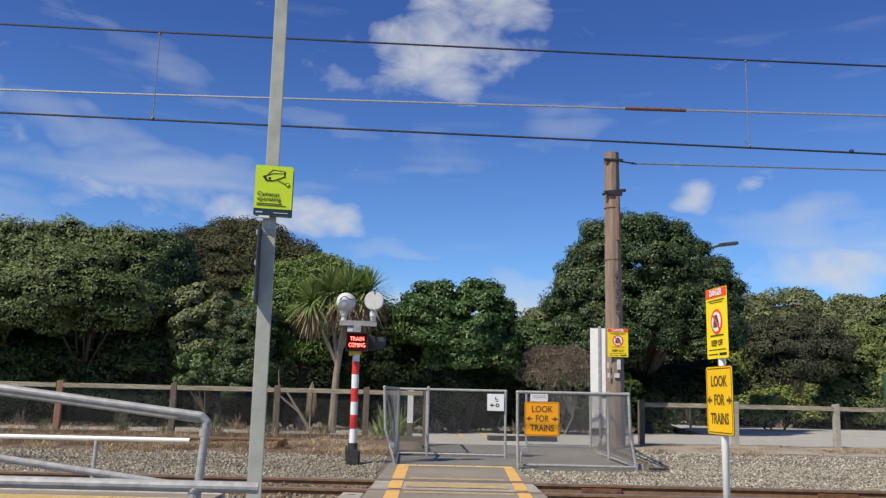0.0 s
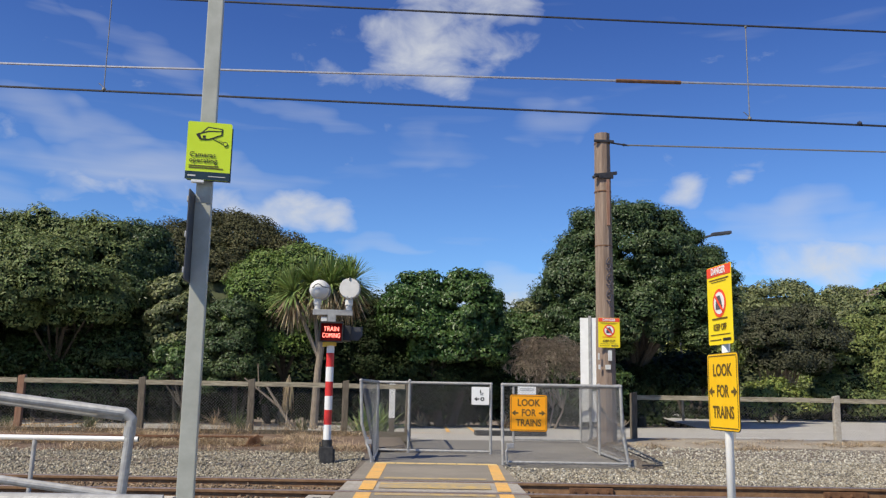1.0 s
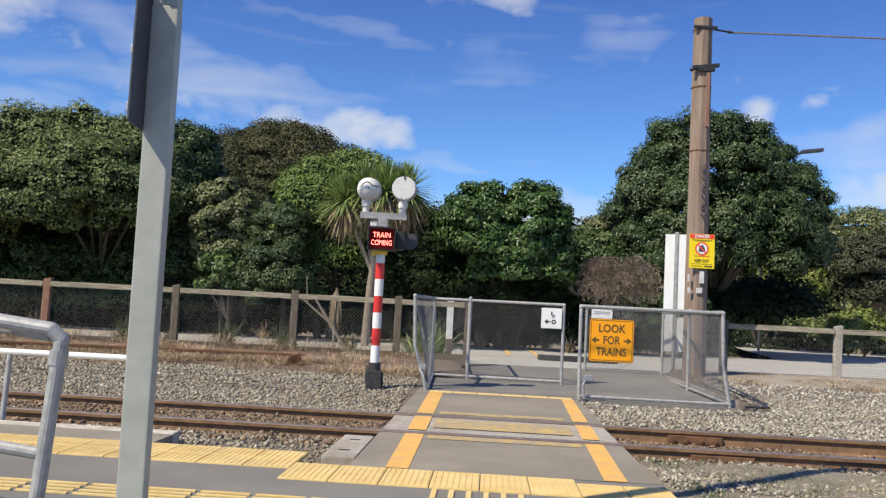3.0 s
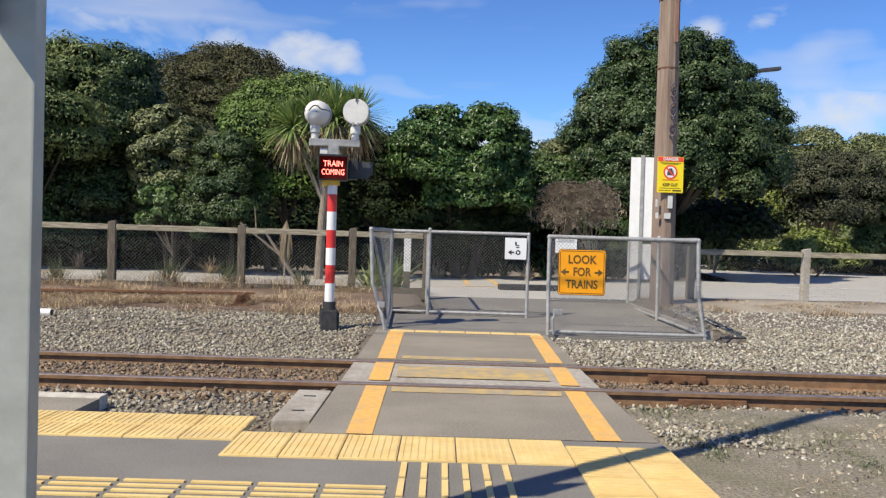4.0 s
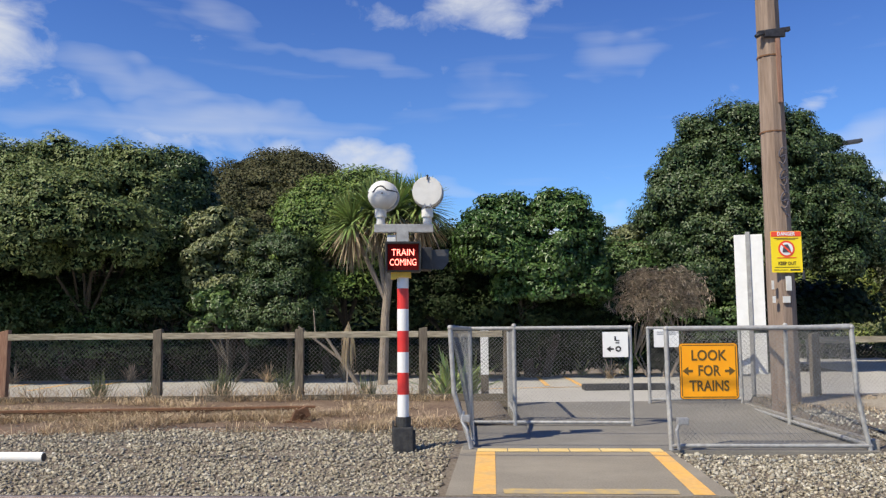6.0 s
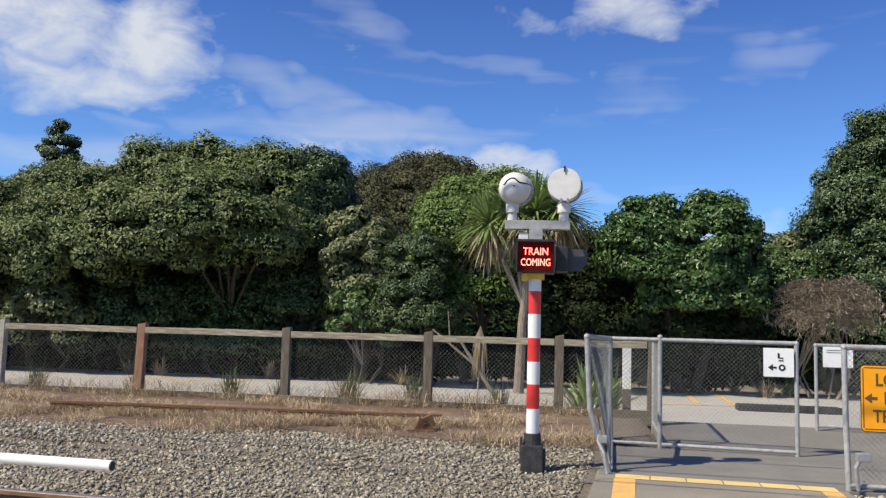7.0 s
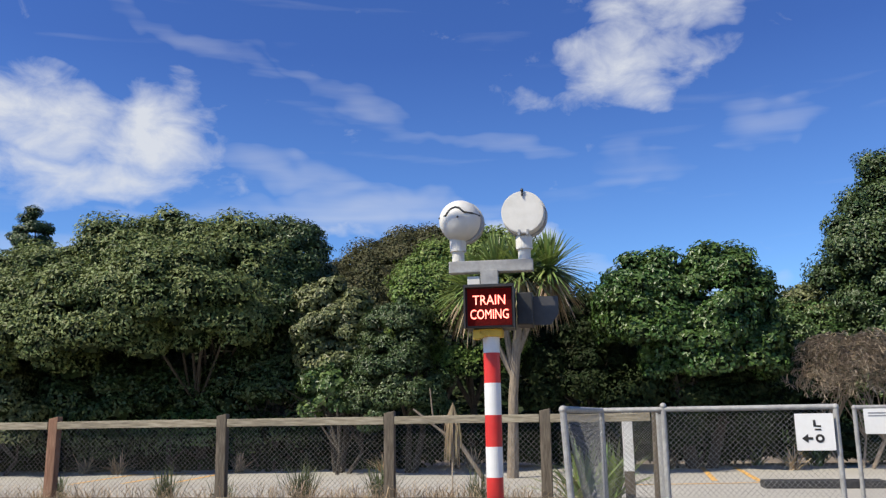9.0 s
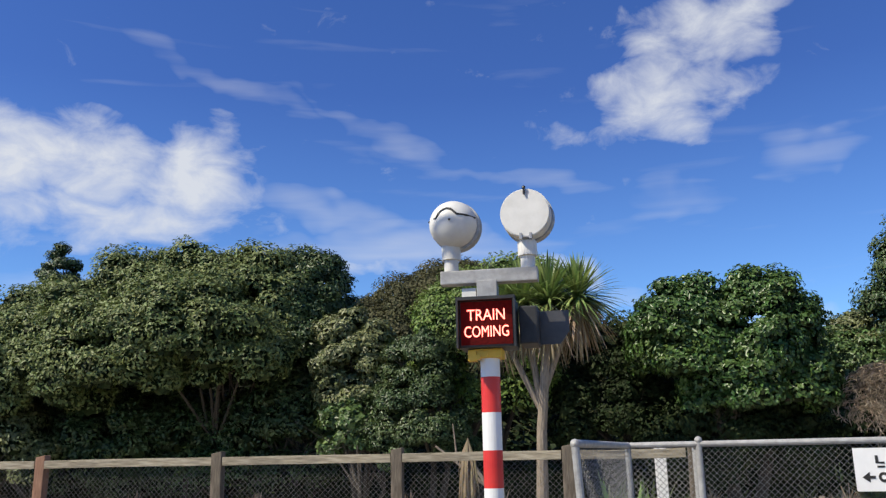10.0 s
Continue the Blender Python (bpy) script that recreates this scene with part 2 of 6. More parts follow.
M = {
    "soil": material("soil", (0.085, 0.052, 0.034), (0.20, 0.135, 0.088), 22, 0.95, bump=0.9, bump_scale=40, blotch=(0.30, 0.225, 0.145), blotch_scale=1.8, blotch_amount=0.45, space="World"),
    "plank": material("plank", (0.10, 0.085, 0.06), (0.19, 0.16, 0.12), 9, 0.9, bump=0.6, stretch=(0.5, 4, 4), blotch=(0.06, 0.05, 0.035), blotch_scale=2, blotch_amount=0.8),
    "weedy_soil": material("weedy_soil", (0.16, 0.135, 0.092), (0.36, 0.315, 0.235), 55, 0.95, bump=1.0, bump_scale=60, blotch=(0.15, 0.14, 0.065), blotch_scale=1.6, blotch_amount=0.6, space="World"),
    "pale_soil": material("pale_soil", (0.24, 0.205, 0.15), (0.43, 0.38, 0.30), 40, 0.95, bump=0.9, bump_scale=60, blotch=(0.17, 0.12, 0.08), blotch_scale=1.4, blotch_amount=0.6, space="World"),
    "earth": material("earth", (0.16, 0.12, 0.08), (0.26, 0.21, 0.15), 14, 0.95, bump=0.6, blotch=(0.10, 0.09, 0.05), space="World"),
    "gravel_bed": material("gravel_bed", (0.085, 0.07, 0.052), (0.24, 0.20, 0.155), 34, 0.95, bump=1.0, bump_scale=30, blotch=(0.14, 0.10, 0.065), blotch_scale=0.8, space="World"),
    "stone": material("stone", (0.20, 0.178, 0.130), (0.38, 0.342, 0.262), 25, 0.9, bump=0.3, per="island", hue=0.009, spread=(0.5, 1.5), blotch=(0.23, 0.175, 0.11), blotch_scale=0.7, blotch_amount=0.35),
    "brown_stone": material("brown_stone", (0.13, 0.085, 0.05), (0.27, 0.195, 0.125), 25, 0.9, bump=0.3, per="island", hue=0.008, spread=(0.5, 1.5)),
    "pale_stone": material("pale_stone", (0.33, 0.305, 0.245), (0.48, 0.45, 0.37), 25, 0.9, bump=0.3, per="island", hue=0.007),
    "asphalt": material("asphalt", (0.140, 0.130, 0.112), (0.205, 0.192, 0.167), 80, 0.88, bump=0.3, bump_scale=150, blotch=(0.26, 0.24, 0.205), blotch_scale=0.6, blotch_amount=0.7, space="World"),
    "path": material("path", (0.185, 0.160, 0.122), (0.275, 0.245, 0.195), 60, 0.88, bump=0.4, bump_scale=140, blotch=(0.33, 0.29, 0.225), blotch_scale=0.9, blotch_amount=0.75, space="World"),
    "carpark": material("carpark", (0.33, 0.31, 0.27), (0.43, 0.41, 0.365), 40, 0.9, bump=0.2, blotch=(0.50, 0.48, 0.43), blotch_scale=0.35, space="World"),
    "concrete": material("concrete", (0.31, 0.28, 0.23), (0.44, 0.405, 0.345), 22, 0.85, bump=0.3, blotch=(0.21, 0.17, 0.125), blotch_scale=2.5, blotch_amount=0.65),
    "white_edge": material("white_edge", (0.47, 0.43, 0.35), (0.62, 0.58, 0.49), 18, 0.8, bump=0.2, blotch=(0.30, 0.255, 0.19), blotch_scale=4, blotch_amount=0.7),
    "line": material("line", (0.70, 0.37, 0.075), (0.78, 0.46, 0.13), 22, 0.7, bump=0.15, blotch=(0.46, 0.33, 0.18), blotch_scale=4, blotch_amount=0.7, space="World"),
    "faded_line": material("faded_line", (0.56, 0.38, 0.11), (0.33, 0.27, 0.175), 9, 0.8, blotch=(0.31, 0.27, 0.21), blotch_scale=3.5, blotch_amount=1.0, space="World"),
    "tactile": material("tactile", (0.68, 0.475, 0.165), (0.78, 0.585, 0.245), 5, 0.6, bump=0.1, blotch=(0.55, 0.40, 0.18), blotch_scale=2.2, blotch_amount=0.6, space="World"),
        "galv": material("galv", (0.30, 0.295, 0.285), (0.44, 0.435, 0.42), 18, 0.55, 0.25, bump=0.1, blotch=(0.28, 0.27, 0.25), blotch_scale=4),
    "galv_dark": material("galv_dark", (0.30, 0.30, 0.30), (0.42, 0.42, 0.42), 30, 0.55, 0.5),
    "wire": material("wire", (0.20, 0.20, 0.195), (0.32, 0.32, 0.31), 30, 0.6, 0.2),
    "old_wire": material("old_wire", (0.15, 0.145, 0.13), (0.27, 0.26, 0.235), 30, 0.6, 0.3),
    "cable": material("cable", (0.02, 0.02, 0.025), (0.05, 0.05, 0.055), 20, 0.6, 0.3),
    "copper": material("copper", (0.42, 0.41, 0.42), (0.55, 0.54, 0.54), 20, 0.4, 0.6),
    "grey_post": material("grey_post", (0.37, 0.375, 0.315), (0.46, 0.465, 0.40), 7, 0.5, 0.0, bump=0.08, blotch=(0.30, 0.30, 0.25), blotch_scale=4, blotch_amount=0.6),
    "rust": material("rust", (0.128, 0.060, 0.028), (0.224, 0.112, 0.056), 16, 0.9, 0.1, bump=0.5, blotch=(0.09, 0.05, 0.03), blotch_scale=3),
    "rail_side": material("rail_side", (0.20, 0.11, 0.055), (0.30, 0.18, 0.095), 12, 0.85, 0.1, bump=0.3, blotch=(0.12, 0.075, 0.045), blotch_scale=2.5),
    "rail_top": material("rail_top", (0.24, 0.19, 0.17), (0.36, 0.30, 0.28), 20, 0.42, 0.55, blotch=(0.20, 0.13, 0.09), blotch_scale=2.0),
    "sleeper": material("sleeper", (0.14, 0.10, 0.07), (0.22, 0.16, 0.11), 10, 0.9, bump=0.5, stretch=(3, 0.6, 1)),
    "old_wood": material("old_wood", (0.23, 0.195, 0.13), (0.44, 0.39, 0.285), 9, 0.9, bump=0.6, stretch=(0.5, 4, 4), blotch=(0.085, 0.07, 0.05), blotch_scale=2, blotch_amount=0.9),
    "post_wood": material("post_wood", (0.085, 0.067, 0.048), (0.185, 0.155, 0.115), 9, 0.9, bump=0.6, stretch=(4, 4, 0.5), blotch=(0.10, 0.08, 0.055), blotch_scale=2.4, blotch_amount=0.8),
    "red_wood": material("red_wood", (0.20, 0.10, 0.06), (0.33, 0.19, 0.12), 9, 0.9, bump=0.6, stretch=(4, 4, 0.5), blotch=(0.15, 0.11, 0.08), blotch_scale=2),
    "pole_wood": material("pole_wood", (0.21, 0.15, 0.11), (0.31, 0.23, 0.175), 7, 0.85, bump=0.5, stretch=(5, 5, 0.35), blotch=(0.15, 0.10, 0.07), blotch_scale=1.6, blotch_amount=0.7),
    "pole_red": material("pole_red", (0.23, 0.115, 0.075), (0.33, 0.20, 0.145), 9, 0.85, bump=0.4, stretch=(5, 5, 0.35)),
    "graffiti": material("graffiti", (0.06, 0.055, 0.07), (0.10, 0.09, 0.11), 20, 0.7),
    "white": material("white", (0.76, 0.76, 0.74), (0.82, 0.82, 0.80), 9, 0.45, blotch=(0.64, 0.62, 0.58), blotch_scale=3, blotch_amount=0.35),
    "off_white": material("off_white", (0.60, 0.59, 0.55), (0.70, 0.69, 0.65), 7, 0.5, blotch=(0.48, 0.46, 0.41), blotch_scale=4, blotch_amount=0.5),
    "red": material("red", (0.60, 0.022, 0.018), (0.68, 0.04, 0.03), 6, 0.4, blotch=(0.48, 0.04, 0.03), blotch_scale=5),
    "black": material("black", (0.012, 0.012, 0.013), (0.03, 0.03, 0.03), 12, 0.55, bump=0.1),
    "tar": material("tar", (0.018, 0.018, 0.020), (0.05, 0.048, 0.045), 14, 0.6, bump=0.4),
    "dark_panel": material("dark_panel", (0.045, 0.045, 0.05), (0.07, 0.07, 0.075), 8, 0.45),
    "yellow_clamp": material("yellow_clamp", (0.70, 0.42, 0.03), (0.78, 0.50, 0.06), 9, 0.5),
    "sign_orange": material("sign_orange", (0.86, 0.335, 0.004), (0.90, 0.375, 0.008), 5, 0.42, spec=0.4),
    "sign_yellow": material("sign_yellow", (0.88, 0.66, 0.012), (0.92, 0.71, 0.02), 5, 0.42, spec=0.4),
    "sign_amber": material("sign_amber", (0.86, 0.50, 0.008), (0.90, 0.55, 0.014), 5, 0.42, spec=0.4),
    "sign_lime": material("sign_lime", (0.60, 0.76, 0.02), (0.65, 0.81, 0.03), 5, 0.4),
    "sign_red": material("sign_red", (0.80, 0.06, 0.02), (0.85, 0.09, 0.03), 5, 0.4),
    "ink": material("ink", (0.015, 0.013, 0.012), (0.03, 0.027, 0.022), 30, 0.5),
    "brown_ink": material("brown_ink", (0.10, 0.06, 0.01), (0.13, 0.08, 0.015), 30, 0.5),
    "navy": material("navy", (0.012, 0.03, 0.04), (0.02, 0.04, 0.05), 10, 0.4),
    "led": material("led", (1.0, 0.15, 0.11), (1.0, 0.21, 0.16), 40, 0.4, emit=4.0),
    "led_dim": material("led_dim", (0.07, 0.003, 0.003), (0.04, 0.002, 0.002), 60, 0.8, spec=0.1, emit=0.4),
    "straw": material("straw", (0.32, 0.235, 0.14), (0.56, 0.44, 0.29), 6, 0.8, per="island", hue=0.012, spread=(0.4, 1.6), translucent=0.2),
    "weed": material("weed", (0.06, 0.08, 0.025), (0.12, 0.14, 0.05), 6, 0.7, per="island", translucent=0.15),
    "bark": material("bark", (0.035, 0.030, 0.023), (0.085, 0.07, 0.055), 10, 0.95, bump=0.7, stretch=(4, 4, 0.7)),
    "pale_bark": material("pale_bark", (0.17, 0.135, 0.10), (0.30, 0.245, 0.185), 9, 0.95, bump=0.7, stretch=(4, 4, 0.7)),
    "leaf_mid": material("leaf_mid", (0.088, 0.126, 0.037), (0.180, 0.214, 0.074), 1.1, 0.52, per="island", hue=0.018, translucent=0.14, spec=0.3),
    "leaf_yellow_green": material("leaf_yellow_green", (0.120, 0.160, 0.042), (0.215, 0.245, 0.075), 1.1, 0.5, per="island", hue=0.016, translucent=0.15, spec=0.35),
    "leaf_bright": material("leaf_bright", (0.090, 0.160, 0.030), (0.185, 0.245, 0.062), 1.1, 0.5, per="island", hue=0.016, translucent=0.16, spec=0.3),
    "leaf_dark": material("leaf_dark", (0.044, 0.090, 0.022), (0.105, 0.155, 0.045), 1.1, 0.42, per="island", hue=0.016, translucent=0.10, spec=0.4),
    "leaf_gloss": material("leaf_gloss", (0.036, 0.082, 0.018), (0.088, 0.145, 0.036), 1.1, 0.38, per="island", hue=0.016, translucent=0.10, spec=0.36),
    # near-black green standing in for shade inside and under the trees
    "leaf_shade": material("leaf_shade", (0.013, 0.023, 0.008), (0.030, 0.044, 0.015), 1.1, 0.6, per="island", translucent=0.05, spec=0.12),
    # dark green; on one tree and the understory shrubs it also stands for shade
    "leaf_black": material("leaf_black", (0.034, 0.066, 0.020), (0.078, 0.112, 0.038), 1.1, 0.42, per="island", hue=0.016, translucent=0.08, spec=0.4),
    "leaf_olive": material("leaf_olive", (0.098, 0.120, 0.042), (0.185, 0.200, 0.078), 0.9, 0.5, per="island", hue=0.015, translucent=0.13),
    "leaf_grey": material("leaf_grey", (0.052, 0.056, 0.030), (0.105, 0.108, 0.060), 0.9, 0.6, per="island", hue=0.015, translucent=0.1, spec=0.3),
    "leaf_hill": material("leaf_hill", (0.045, 0.048, 0.020), (0.100, 0.096, 0.042), 0.25, 0.65, per="island", hue=0.02, translucent=0.06, spec=0.2),
    "leaf_yellow": material("leaf_yellow", (0.13, 0.17, 0.03), (0.22, 0.25, 0.06), 0.9, 0.5, per="island", translucent=0.18),
    "twig_brown": material("twig_brown", (0.33, 0.27, 0.205), (0.50, 0.42, 0.33), 2, 0.9, per="island", hue=0.01),
    "palm_leaf": material("palm_leaf", (0.135, 0.203, 0.053), (0.255, 0.315, 0.105), 2, 0.4, per="island", translucent=0.2),
    "palm_dead": material("palm_dead", (0.20, 0.15, 0.085), (0.32, 0.25, 0.155), 3, 0.85, per="island"),
    "hill": material("hill", (0.05, 0.06, 0.025), (0.09, 0.10, 0.04), 0.4, 0.95, bump=1.0, space="World"),
    "roof": material("roof", (0.20, 0.15, 0.13), (0.28, 0.22, 0.19), 4, 0.8),
    "stucco": material("stucco", (0.55, 0.50, 0.45), (0.65, 0.60, 0.55), 4, 0.85),
    "window_glass": material("window_glass", (0.04, 0.05, 0.06), (0.05, 0.06, 0.07), 4, 0.08, spec=0.8),
    "green_box": material("green_box", (0.03, 0.09, 0.05), (0.04, 0.11, 0.06), 6, 0.5),
}


# ---------------------------------------------------------------- tools
def mesh_of(name, bm, mat):
    me = bpy.data.meshes.new(name)
    bm.to_mesh(me)
    bm.free()
    for m in (mat if isinstance(mat, (list, tuple)) else [mat]):
        me.materials.append(M[m])
    return me


def part(name, bm, mat, parent=None, label="", at=None, smooth=False):
    me = mesh_of(name, bm, mat)
    if smooth:
        for f in me.polygons:
            f.use_smooth = True
    ob = new(name, me)
    ob.parent = parent
    if at is not None:
        ob.matrix_basis = at
    return tagged(ob, label)


def share(name, me, parent, at):
    ob = new(name, me)
    ob.parent = parent
    ob.matrix_basis = at
    return ob


def thing(name, at, label, category, group="", kind=""):
    ob = new(name)
    ob.empty_display_size = 0.1
    ob.matrix_basis = at
    return tagged(ob, label, category, group, kind)


def box(bm, x0, x1, y0, y1, z0, z1, bevel=0.0, m=None):
    g = bmesh.ops.create_cube(bm, size=1.0)
    t = Matrix.Translation(((x0 + x1) / 2, (y0 + y1) / 2, (z0 + z1) / 2)) @ Matrix.Diagonal((x1 - x0, y1 - y0, z1 - z0, 1))
    if m is not None:
        t = m @ t
    bmesh.ops.transform(bm, matrix=t, verts=g["verts"])
    if bevel:
        es = list({e for v in g["verts"] for e in v.link_edges})
        bmesh.ops.bevel(bm, geom=es, offset=bevel, segments=2, affect="EDGES", profile=0.7)
    return bm


def tube(bm, p, q, r, r2=None, n=10, caps=True):
    p, q = Vector(p), Vector(q)
    d = q - p
    t = Matrix.Translation((p + q) / 2) @ d.to_track_quat("Z", "Y").to_matrix().to_4x4()
    bmesh.ops.create_cone(bm, cap_ends=caps, segments=n, radius1=r, radius2=r if r2 is None else r2, depth=d.length, matrix=t)
    return bm


def pipe(bm, pts, r, n=10):
    """A bent tube through the points, with a ball at each bend."""
    for p, q in zip(pts, pts[1:]):
        tube(bm, p, q, r, n=n)
    for p in pts[1:-1]:
        bmesh.ops.create_icosphere(bm, subdivisions=2, radius=r * 1.02, matrix=Matrix.Translation(p))
    return bm


def ball(bm, c, r, sub=2, squash=(1, 1, 1)):
    bmesh.ops.create_icosphere(bm, subdivisions=sub, radius=r, matrix=Matrix.Translation(c) @ Matrix.Diagonal((*squash, 1)))
    return bm


def poly(bm, pts, depth=0.0):
    """A flat polygon of (x, z) points facing -y, depth thick."""
    vs = [bm.verts.new((x, 0, z)) for x, z in pts]
    f = bm.faces.new(vs)
    if depth:
        r = bmesh.ops.extrude_face_region(bm, geom=[f])
        bmesh.ops.translate(bm, vec=(0, depth, 0), verts=[v for v in r["geom"] if isinstance(v, bmesh.types.BMVert)])
    bmesh.ops.recalc_face_normals(bm, faces=bm.faces)
    return bm


def rounded(w, h, r, n=5):
    out = []
    for cx, cz, a0 in ((w / 2 - r, h / 2 - r, 0), (-w / 2 + r, h / 2 - r, 90), (-w / 2 + r, -h / 2 + r, 180), (w / 2 - r, -h / 2 + r, 270)):
        for i in range(n + 1):
            a = radians(a0 + 90 * i / n)
            out.append((cx + r * math.cos(a), cz + r * math.sin(a)))
    return out


def words(text, size, mat, parent, x, z, y=-0.004, name="lettering", wide=1.0, bold=0.0, align="CENTER", label=""):
    """Raised lettering on a board that faces -y."""
    cu = bpy.data.curves.new("text", "FONT")
    cu.body, cu.size, cu.align_x, cu.align_y, cu.extrude, cu.offset = text, size, align, "CENTER", 0.0008, bold
    cu.resolution_u = 3
    tmp = bpy.data.objects.new("text", cu)
    scene.collection.objects.link(tmp)
    bpy.context.view_layer.update()
    me = bpy.data.meshes.new_from_object(tmp.evaluated_get(bpy.context.evaluated_depsgraph_get()))
    bpy.data.objects.remove(tmp)
    me.materials.clear()
    me.materials.append(M[mat])
    ob = new(name, me)
    ob.parent = parent
    ob.matrix_basis = pose(x, y, z, 90) @ Matrix.Diagonal((wide, 1, 1, 1))
    return tagged(ob, label)


def flat(name, pts, mat, parent, y=-0.003, depth=0.0015, label=""):
    return part(name, poly(bmesh.new(), pts, depth), mat, parent, label, pose(0, y, 0))


def bar_pts(x, z, w, h):
    return [(x - w / 2, z - h / 2), (x + w / 2, z - h / 2), (x + w / 2, z + h / 2), (x - w / 2, z + h / 2)]


def ring_pts(x, z, r, n=24):
    return [(x + r * math.cos(2 * math.pi * i / n), z + r * math.sin(2 * math.pi * i / n)) for i in range(n)]


def soup(name, verts, faces, mat, parent=None, label="", category="", kind="stuff"):
    me = bpy.data.meshes.new(name)
    verts = np.asarray(verts, dtype=np.float32)
    faces = np.asarray(faces, dtype=np.int32)
    k = faces.shape[1]
    me.vertices.add(len(verts))
    me.vertices.foreach_set("co", verts.ravel())
    me.loops.add(faces.size)
    me.loops.foreach_set("vertex_index", faces.ravel())
    me.polygons.add(len(faces))
    me.polygons.foreach_set("loop_start", np.arange(0, faces.size, k, dtype=np.int32))
    me.update(calc_edges=True)
    me.materials.append(M[mat])
    ob = new(name, me)
    ob.parent = parent
    return tagged(ob, label, category, "", kind)


# the track's own axes: u along the rails, v across them, near rail at v = 0
TRACK = pose(0.98, 10.28, 0, 0, 0, -4.4)


def uv(u, v, z=0.0):
    return TRACK @ Vector((u, v, z))


def ground_z(x, y):
    """The height of the ballast and verge between the platform and the car park."""
    v = (y - 10.28) * 0.997 + (x - 0.98) * 0.077
    if v < -0.37 and (x - 0.98) * 0.997 - (y - 10.28) * 0.077 > 1.17:
        return -0.035
    u = (x - 0.98) * 0.997 - (y - 10.28) * 0.077
    low = min(1.0, max(0.0, (u - 1.0) / 0.5))
    if v < 2.2:
        return -0.075 - 0.05 * low * min(1.0, max(0.0, (2.1 - v) / 0.6))
    if v < 3.6:
        return -0.075 + (v - 2.2) * 0.045
    if y > 13.5 and (0.55 if y < 16.1 else 1.25) < x < 4.85:
        return -0.10
    k = min(1.0, max(0.0, (y - 13.9) / 4.1))
    return -0.012 + 0.2 * k


# ---------------------------------------------------------------- ground
def build_ground():
    bm = bmesh.new()
    vs = [bm.verts.new(p) for p in ((-900, -900, -0.32), (900, -900, -0.32), (900, 900, -0.32), (-900, 900, -0.32))]
    bm.faces.new(vs)
    tagged(part("ground", bm, "earth"), "bare brown earth reaching to the horizon", "ground", kind="structure")

    bm = bmesh.new()
    nx, ny, x0, x1, y0, y1 = 420, 60, -40.0, 45.0, 5.0, 18.3
    grid = {}
    for i in range(nx + 1):
        for j in range(ny + 1):
            x, y = x0 + (x1 - x0) * i / nx, y0 + (y1 - y0) * j / ny
            grid[i, j] = bm.verts.new((x, y, ground_z(x, y) + 0.02 * noise.noise((x * 1.3, y * 1.3, 0)) - 0.015))
    for i in range(nx):
        for j in range(ny):
            bm.faces.new((grid[i, j], grid[i + 1, j], grid[i + 1, j + 1], grid[i, j + 1]))
    tagged(part("ballast_bed", bm, "gravel_bed", smooth=True), "grey-brown gravel bed along the railway track", "ballast", kind="structure")

    for x0, x1, front, mat, label in ((-40.0, 0.5, 15.2, "soil", "reddish-brown dry soil verge under the fence"), (4.95, 45.0, 16.6, "pale_soil", "pale stony soil verge before the fence")):
        bm = bmesh.new()
        grid = {}
        n = int((x1 - x0) / 0.45)
        for i in range(n + 1):
            x = x0 + (x1 - x0) * i / n
            f = front + 0.45 * noise.noise((x * 0.55, 2.0, 0)) + 0.15 * noise.noise((x * 2.3, 5.0, 0))
            for j in range(9):
                y = f + (18.42 - f) * j / 8
                grid[i, j] = bm.verts.new((x, y, ground_z(x, y) + 0.02 * noise.noise((x * 1.3, y * 1.3, 0)) + (0.012 if j else -0.03)))
        for i in range(n):
            for j in range(8):
                bm.faces.new((grid[i, j], grid[i + 1, j], grid[i + 1, j + 1], grid[i, j + 1]))
        tagged(part("verge", bm, mat, smooth=True), label, "verge", kind="structure")

    bm = bmesh.new()
    grid = {}
    for i in range(41):
        for j in range(19):
            u, v = 1.17 + i * 0.3, -4.6 + j * 0.235 + 0.12 * noise.noise((i * 0.5, j * 0.5, 1.0)) * (0 < j)
            x, y, _ = uv(u, v)
            edge = 0.03 if j == 18 else 0.0
            grid[i, j] = bm.verts.new((x, y, -0.035 - edge + 0.025 * noise.noise((x * 1.1, y * 1.1, 4.0))))
    for i in range(40):
        for j in range(18):
            bm.faces.new((grid[i, j], grid[i + 1, j], grid[i + 1, j + 1], grid[i, j + 1]))
    tagged(part("verge", bm, "weedy_soil", smooth=True), "brown weedy soil beside the platform end", "verge", kind="structure")
    bm = bmesh.new()
    box(bm, -40, 1.17, -32, -1.70, -0.3, 0.0, m=TRACK)
    tagged(part("platform", bm, "asphalt"), "grey asphalt station platform at track level", "platform", kind="structure")
    bm = bmesh.new()
    box(bm, 1.17, 40, -32, -4.6, -0.3, -0.004, m=TRACK)
    tagged(part("platform_end", bm, "asphalt"), "grey asphalt station platform beside the gravel", "platform", kind="structure")
    bm = bmesh.new()
    box(bm, -40, -2.33, -1.70, -0.92, -0.3, 0.002, m=TRACK)
    slab = tagged(part("platform_edge", bm, "path"), "grey concrete platform edge with a pale coping", "platform", kind="structure")
    bm = bmesh.new()
    box(bm, -40, -2.33, -0.92, -0.78, -0.3, 0.012, 0.008, m=TRACK)
    part("coping", bm, "white_edge", slab, "worn white-painted concrete coping")

    bm = bmesh.new()
    pts = [(-60, 18.45), (60, 18.45), (75, 60), (60, 110), (22, 70), (13.5, 38), (11.8, 30.0), (-60, 28.4)]
